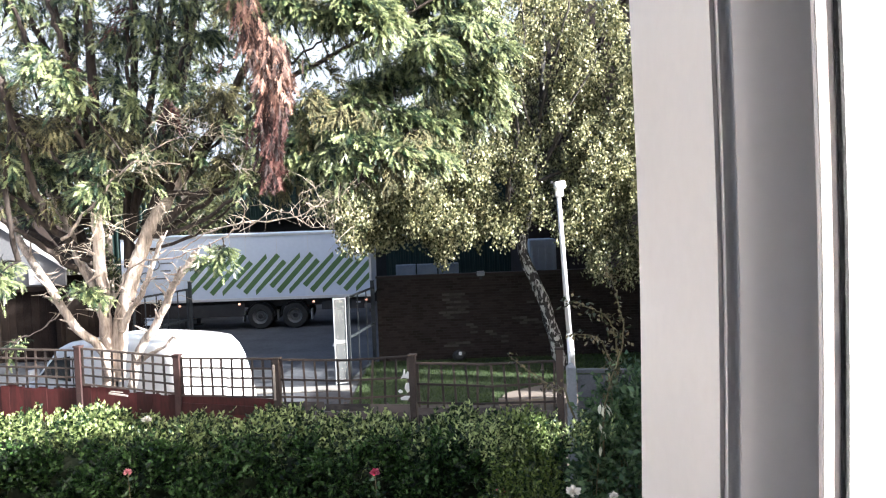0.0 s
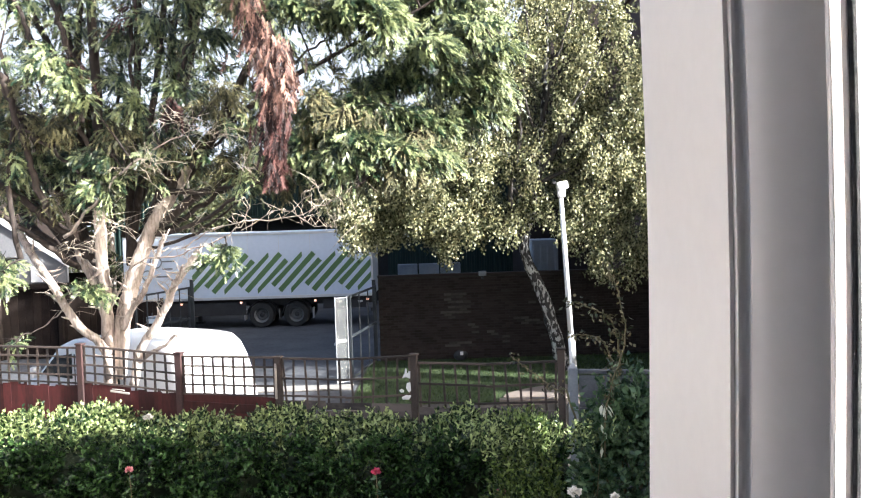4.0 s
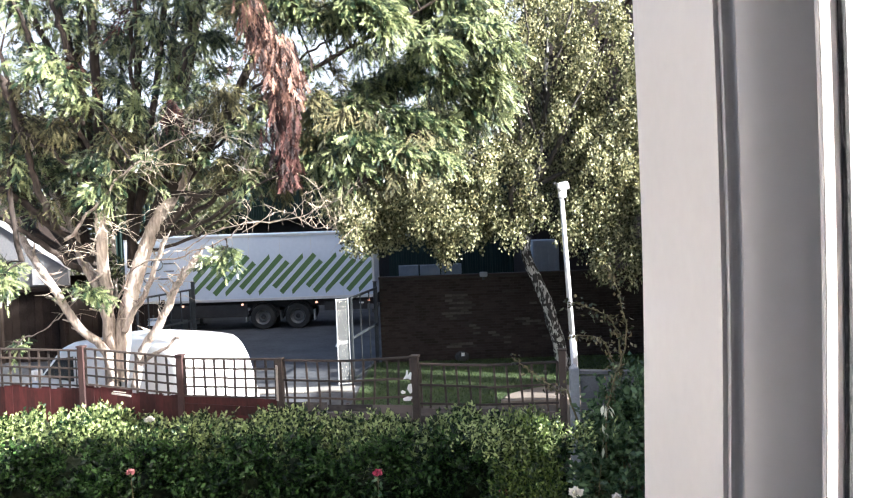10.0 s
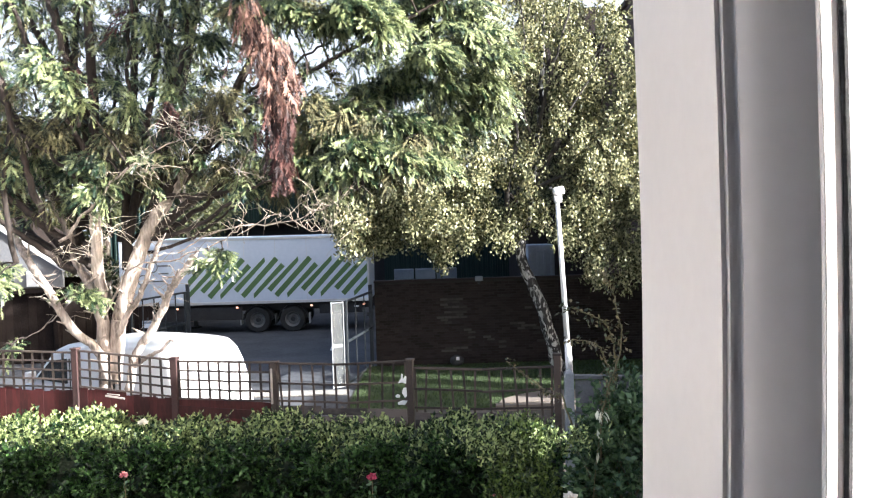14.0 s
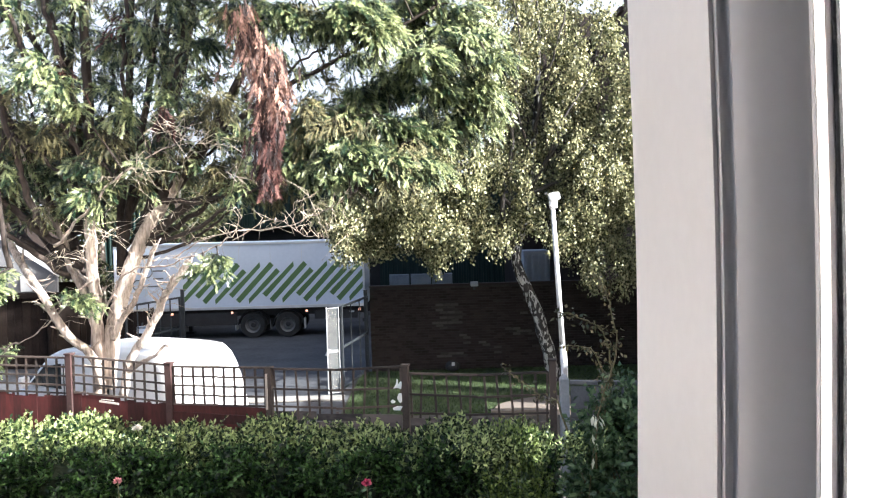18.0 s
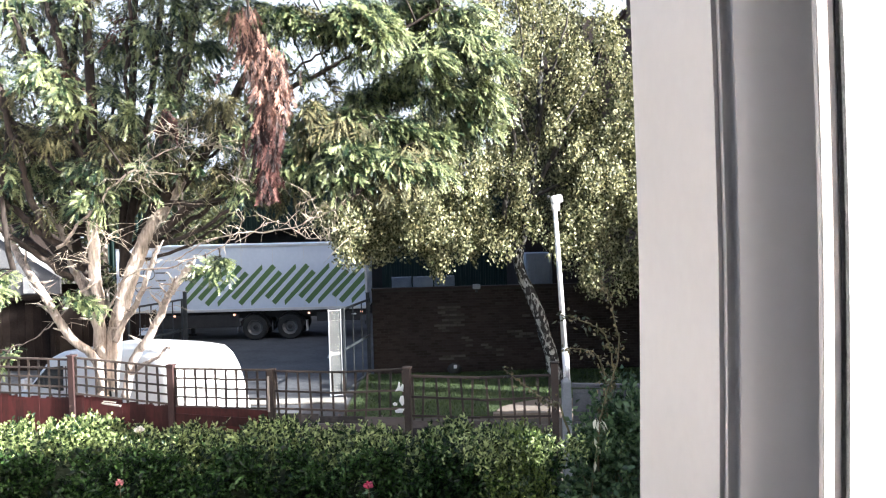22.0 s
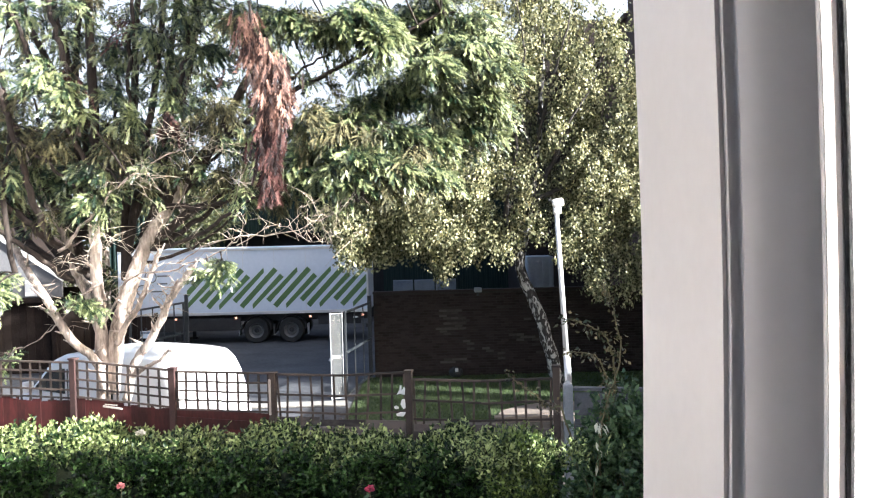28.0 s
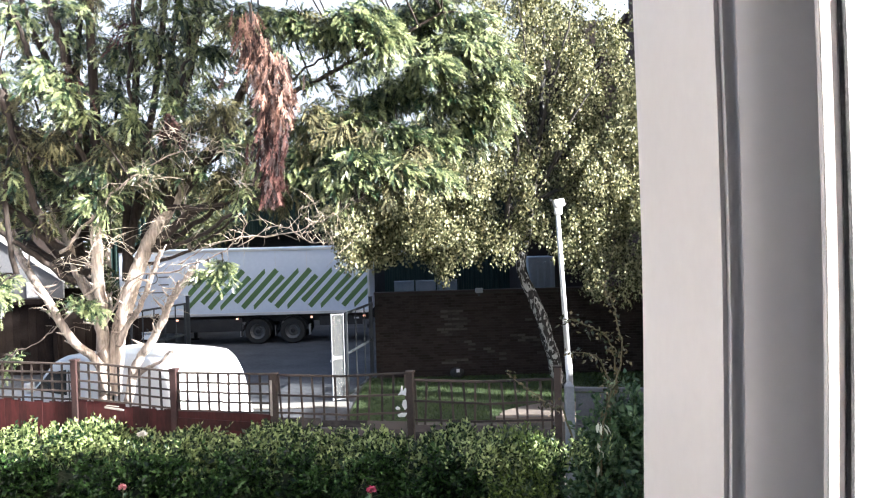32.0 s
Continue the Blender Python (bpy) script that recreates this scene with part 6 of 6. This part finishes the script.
def far_tree(x, y, high, wide, seed, n):
    t = thing("tree", (x, y, 0), "distant leafy yellow-green tree behind the yard", "tree", group="distant trees")
    rr = random.Random(seed)
    rng = np.random.default_rng(seed)
    Lb = Limbs()
    Lb.add(smooth_path([(0, 0, 0), (0.1, 0, high * 0.4), (-0.1, 0.1, high * 0.8)], 5), 0.25, 0.06, 8)
    Lb.done("trunk", M_BARK, t)
    cl, br = [], Limbs()
    for k in range(26):
        a, h = rr.uniform(0, 2 * math.pi), rr.uniform(0.18, 0.98)
        r = wide * (1 - abs(h - 0.5) * 0.9) * rr.uniform(0.35, 1)
        c = np.array([r * math.cos(a), r * math.sin(a), high * h])
        br.add([(0, 0, high * h * 0.75), tuple(c)], 0.05, 0.015, 5)
        d = unit(rng, n // 26)
        P = c + d * rng.uniform(0.2, 1, (len(d), 1)) * np.array([1.1, 1.1, 0.8])
        cl.append((P, d + np.array([0, 0, -0.4]), unit(rng, len(d)), rng.uniform(0.14, 0.26, len(d)), rng.uniform(0.1, 0.16, len(d))))
    tagged(br.done("branchwork", M_BARK, t), kind="stuff")
    tagged(link("crown", leaf_mesh("crown", *gather(cl)), M_FARLEAF, t), kind="stuff")


for spec in ((-17.5, 33.5, 7.6, 2.5, 11, 6500), (-24, 38, 10.5, 3.6, 1, 7800), (-19.5, 37.5, 9.5, 3.2, 2, 7800), (-15.0, 36.2, 9.2, 3.0, 3, 7800), (-11.2, 36.0, 7.6, 2.4, 4, 6500), (-30, 42, 11.5, 4.0, 6, 5200), (-4.5, 48, 11.0, 3.4, 7, 5200), (1.0, 47, 10.5, 3.4, 8, 5200)):
    far_tree(*spec)


# ---- roses and small things ----
def bloom(parent, at, r, material, seed):
    rng = np.random.default_rng(seed)
    n = 46
    d = unit(rng, n)
    d[:, 2] = np.abs(d[:, 2]) * 0.8
    P = np.array(at) + d * r * 0.15
    return link("flower", leaf_mesh("flower", P, d, unit(rng, n), r * rng.uniform(0.7, 1.1, n), r * 0.8, 0.3), material, parent)


def rose(at, head, material, label, r=0.045, bend=0.15, seed=1):
    """A rose stem with leaves and one bloom."""
    o = Vector(at)
    t = thing("rose", o, label, "rose", group="roses before the hedge")
    rr = random.Random(seed)
    rng = np.random.default_rng(seed)
    h = Vector(head) - o
    path = smooth_path([(0, 0, 0), (h.x * 0.3 + bend * 0.3, h.y * 0.3, h.z * 0.5), h], 8)
    Lb = Limbs()
    Lb.add(path, 0.008, 0.004, 6)
    Lb.done("stem", M_STEM, t)
    P = np.array([path[i] for i in range(4, len(path) - 1) for _ in range(7)]) + rng.normal(0, 0.05, ((len(path) - 5) * 7, 3))
    n = len(P)
    link("leaves", leaf_mesh("leaves", P, unit(rng, n), unit(rng, n), rng.uniform(0.04, 0.07, n), rng.uniform(0.025, 0.04, n)), M_ROSE_LEAF, t)
    bloom(t, h, r, material, seed)
    return t


ROSES = [
    rose((-3.02, 7.45, 0), (-3.02, 7.50, 1.88), M_PINK, "tall pink rose in bloom before the hedge", 0.045, seed=2),
    rose((-0.72, 7.45, 0), (-0.68, 7.50, 1.79), M_CRIMSON, "crimson and pink rose bloom before the hedge", 0.05, seed=3),
    rose((0.42, 7.4, 0), (0.50, 7.45, 1.57), M_CRIMSON, "dark pink rose bloom before the hedge", 0.05, seed=4),
    rose((1.02, 6.2, 0), (1.00, 6.25, 1.97), M_CREAM, "cream rose bloom before the hedge", 0.06, seed=5),
    rose((1.3, 6.15, 0), (1.31, 6.20, 1.95), M_CREAM, "half-opened cream rose before the climbing rose", 0.04, seed=8),
    rose((-3.15, 8.75, 0), (-3.27, 8.70, 2.08), M_CREAM, "pale rose bloom above the hedge top", 0.06, seed=6),
]

BUSH_AT = Vector((1.6, 7.1, 0))


def rose_bush():
    t = thing("rose_bush", BUSH_AT, "tall dark-leaved climbing rose with long arching stems", "shrub")
    rr = random.Random(41)
    rng = np.random.default_rng(41)
    canes = [
        [(0, 0, 0), Vector((1.48, 7.10, 2.25)) - BUSH_AT, Vector((1.57, 7.10, 2.86)) - BUSH_AT, Vector((1.48, 7.00, 3.23)) - BUSH_AT, Vector((1.24, 6.90, 3.38)) - BUSH_AT, Vector((1.08, 6.90, 3.43)) - BUSH_AT],
        [(0.05, 0, 0), Vector((1.58, 7.20, 2.22)) - BUSH_AT, Vector((1.53, 7.30, 2.83)) - BUSH_AT, Vector((1.42, 7.30, 3.04)) - BUSH_AT, Vector((1.20, 7.30, 3.07)) - BUSH_AT],
        [(0, 0.05, 0), Vector((1.40, 7.00, 2.08)) - BUSH_AT, Vector((1.45, 7.00, 2.58)) - BUSH_AT, Vector((1.60, 7.00, 3.08)) - BUSH_AT, Vector((1.53, 7.00, 3.53)) - BUSH_AT, Vector((1.44, 7.00, 3.73)) - BUSH_AT],
        [(-0.05, 0, 0), Vector((1.20, 7.40, 2.29)) - BUSH_AT, Vector((1.05, 7.60, 2.51)) - BUSH_AT, Vector((0.86, 7.80, 2.64)) - BUSH_AT, Vector((0.66, 7.90, 2.79)) - BUSH_AT],
    ]
    lv = []
    Lb = Limbs()
    for cane in canes:
        path = smooth_path(cane, 8, 0.004, rr)
        Lb.add(path, 0.012, 0.004, 6)
        for i in range(12, len(path)):
            n = 5 if i < len(path) - 14 else 3
            P = np.array([path[i]] * n) + rng.normal(0, 0.03, (n, 3))
            lv.append((P, unit(rng, n) * 0.8 + np.array([0, 0, -0.6]), unit(rng, n), rng.uniform(0.035, 0.06, n), rng.uniform(0.02, 0.034, n)))
    tagged(Lb.done("cane_mass", M_STEM, t), kind="stuff")
    tagged(link("cane_leaves", leaf_mesh("cane_leaves", *gather(lv)), M_CANE_LEAF, t), kind="stuff")
    # the thick of the bush
    n = 1500
    d = unit(rng, n)
    base = d * np.array([0.42, 0.4, 0.95]) * rng.uniform(0.5, 1, (n, 1)) + np.array([0.1, 0.1, 1.7])
    top = base[:, 2] > 2.72 - 1.1 * np.abs(base[:, 0] - 0.1)
    base[top, 2] -= 0.4
    arr = shoots(rng, base, d + np.array([0, -0.3, 0.5]), 9, 0.24, 0.07, 0.04)
    tagged(link("foliage", leaf_mesh("foliage", *arr), M_ROSE_LEAF, t), kind="stuff")
    stems = Limbs()
    for k in range(16):
        stems.add(smooth_path([(rr.uniform(-0.1, 0.1), rr.uniform(-0.1, 0.1), 0), (rr.uniform(-0.3, 0.4), rr.uniform(-0.2, 0.2), 1.0), (rr.uniform(-0.4, 0.5), rr.uniform(-0.3, 0.3), 2.0)], 5), 0.012, 0.004, 5)
    stems.done("stems", M_STEM, t)
    # the drooping shoot, its leaves coloured whitish as if sunlit
    tip = Vector((1.34, 6.85, 2.51)) - BUSH_AT
    Lb = Limbs()
    Lb.add(smooth_path([Vector((1.30, 6.90, 1.71)) - BUSH_AT, Vector((1.34, 6.85, 2.17)) - BUSH_AT, Vector((1.39, 6.85, 2.44)) - BUSH_AT, tip + Vector((0.01, 0, 0.02))], 6), 0.005, 0.003, 5)
    shoot = Lb.done("pale_shoot", M_STEM, t)
    P = np.array([tip + Vector((rr.uniform(-0.03, 0.06), rr.uniform(-0.02, 0.02), rr.uniform(-0.02, 0.03))) for _ in range(9)] + [tip + Vector((0.0, 0, -0.15)), tip + Vector((0.02, 0, -0.2)), tip + Vector((0.0, 0, -0.34))])
    n = len(P)
    A = np.column_stack([rng.normal(0, 0.35, n), rng.normal(0, 0.2, n), -np.ones(n)])
    link("pale_leaves", leaf_mesh("pale_leaves", P, A, unit(rng, n) + np.array([0.5, -1, 0.4]), rng.uniform(0.07, 0.12, n), 0.035), M_PALE_LEAF, shoot, "drooping leaves coloured pale for sunlight")


rose_bush()


def sun_fleck_flaps():
    """White flaps set on the trellis beside a post in place of a sun fleck."""
    t = thing("plastic_scrap", Vector((-0.53, 10.68, 1.97)), "white flaps standing in for a sun fleck on the trellis", "scrap")
    for pts in ([(-0.01, 0.13), (0.0, 0.2), (0.02, 0.19), (0.02, 0.12), (0.05, 0.17), (0.07, 0.15), (0.06, 0.06), (0.01, 0.08), (-0.05, 0.07)], [(0.02, 0.0), (0.06, 0.01), (0.075, -0.1), (0.04, -0.13), (0.0, -0.06)], [(-0.09, -0.1), (-0.06, -0.075), (-0.02, -0.1), (-0.03, -0.125), (-0.07, -0.125)], [(-0.06, -0.19), (0.0, -0.165), (0.075, -0.17), (0.04, -0.225), (-0.05, -0.22)]):
        bm = flat(bmesh.new(), pts, -0.012, 0.012)
        bmesh.ops.bevel(bm, geom=bm.edges[:], offset=0.005, segments=1, affect="EDGES")
        part("flap", bm, M_LAMPWHITE, t)


sun_fleck_flaps()


def small_things():
    s = thing("rubbish_sack", (0.48, 22.85, 0.03), "small black rubbish sack with a white tag by the wall", "sack")
    bm = bmesh.new()
    bmesh.ops.create_icosphere(bm, subdivisions=3, radius=0.2)
    rr = random.Random(5)
    for v in bm.verts:
        v.co = Vector((v.co.x, v.co.y * 0.8, v.co.z * 0.75 + 0.15)) * (1 + rr.uniform(-0.06, 0.06))
        v.co.z = max(v.co.z, 0.0)
    part("sack_body", bm, M_RUBBER, s)
    part("tag", boxes(((0.02, -0.17, 0.24), (0.09, 0.02, 0.1)), bevel=0.008), M_LAMPWHITE, s)
    w = thing("wall_light", (1.18, 23.00, 2.51), "small grey bulkhead light on top of the brick wall", "light")
    part("housing", boxes(((0, 0.1, 0.0), (0.22, 0.16, 0.14)), bevel=0.03), M_CONCRETE, w)
    part("bracket", boxes(((0, 0.14, -0.1), (0.06, 0.06, 0.14))), M_STEEL_DARK, w)
    g = thing("notice", (-8.77, 24.00, 1.35), "small blue and white notice plate on a short post", "sign")
    part("plate", boxes(((0, 0, 0), (0.3, 0.02, 0.22)), bevel=0.006), M_TRAILER, g)
    part("blue_band", boxes(((0, -0.013, 0.06), (0.28, 0.008, 0.07))), M_CRATE, g)
    part("post", boxes(((0, 0.03, -0.25), (0.04, 0.04, 0.9))), M_STEEL_DARK, g)


small_things()


# ---- what moves ----
def motions():
    # the dead branch swings about its upper end: seconds, degrees sideways
    swing = [(0, -1.7), (2, -2.0), (3.5, -1.7), (5.5, 0.0), (6.5, 1.6), (7.5, 0.2), (8.5, -0.2), (9, 0.0), (9.6, 2.6), (10.2, 2.4), (11.5, 2.2), (12.5, 1.4), (13, 0.6), (13.6, 2.0), (14.5, 1.4), (16.5, 0.9), (17, -0.9), (18, -0.8), (19.5, -1.9), (20.5, -1.6), (22, -2.1), (24, -2.0), (26, -2.1), (28, -1.9), (30, -1.8), (32, -1.7)]
    walk(DEAD, [(t, Matrix.Translation(DEAD_TOP) @ Matrix.Rotation(radians(-a), 4, "Y")) for t, a in swing])
    # the birch's hanging strands stir in the wind
    for k, (ob, hang) in enumerate(BIRCH_PIECES):
        rr = random.Random(100 + k)
        rows = []
        for i in range(33):
            gust = 1.6 if 6 < i < 12 else 1.0 if 16 < i < 26 else 0.5
            rows.append((i, Matrix.Translation(hang) @ Matrix.Rotation(radians(rr.gauss(0, 0.5) * gust), 4, "Y") @ Matrix.Rotation(radians(rr.gauss(0, 0.4) * gust), 4, "X")))
        walk(ob, rows)
    ob = CYPRESS_FOLIAGE["right_foliage"]
    rr = random.Random(64)
    walk(ob, [(i, pose(0, 0, 0, rr.gauss(0, 0.12), rr.gauss(0, 0.15), 0)) for i in range(0, 33, 1)])


motions()
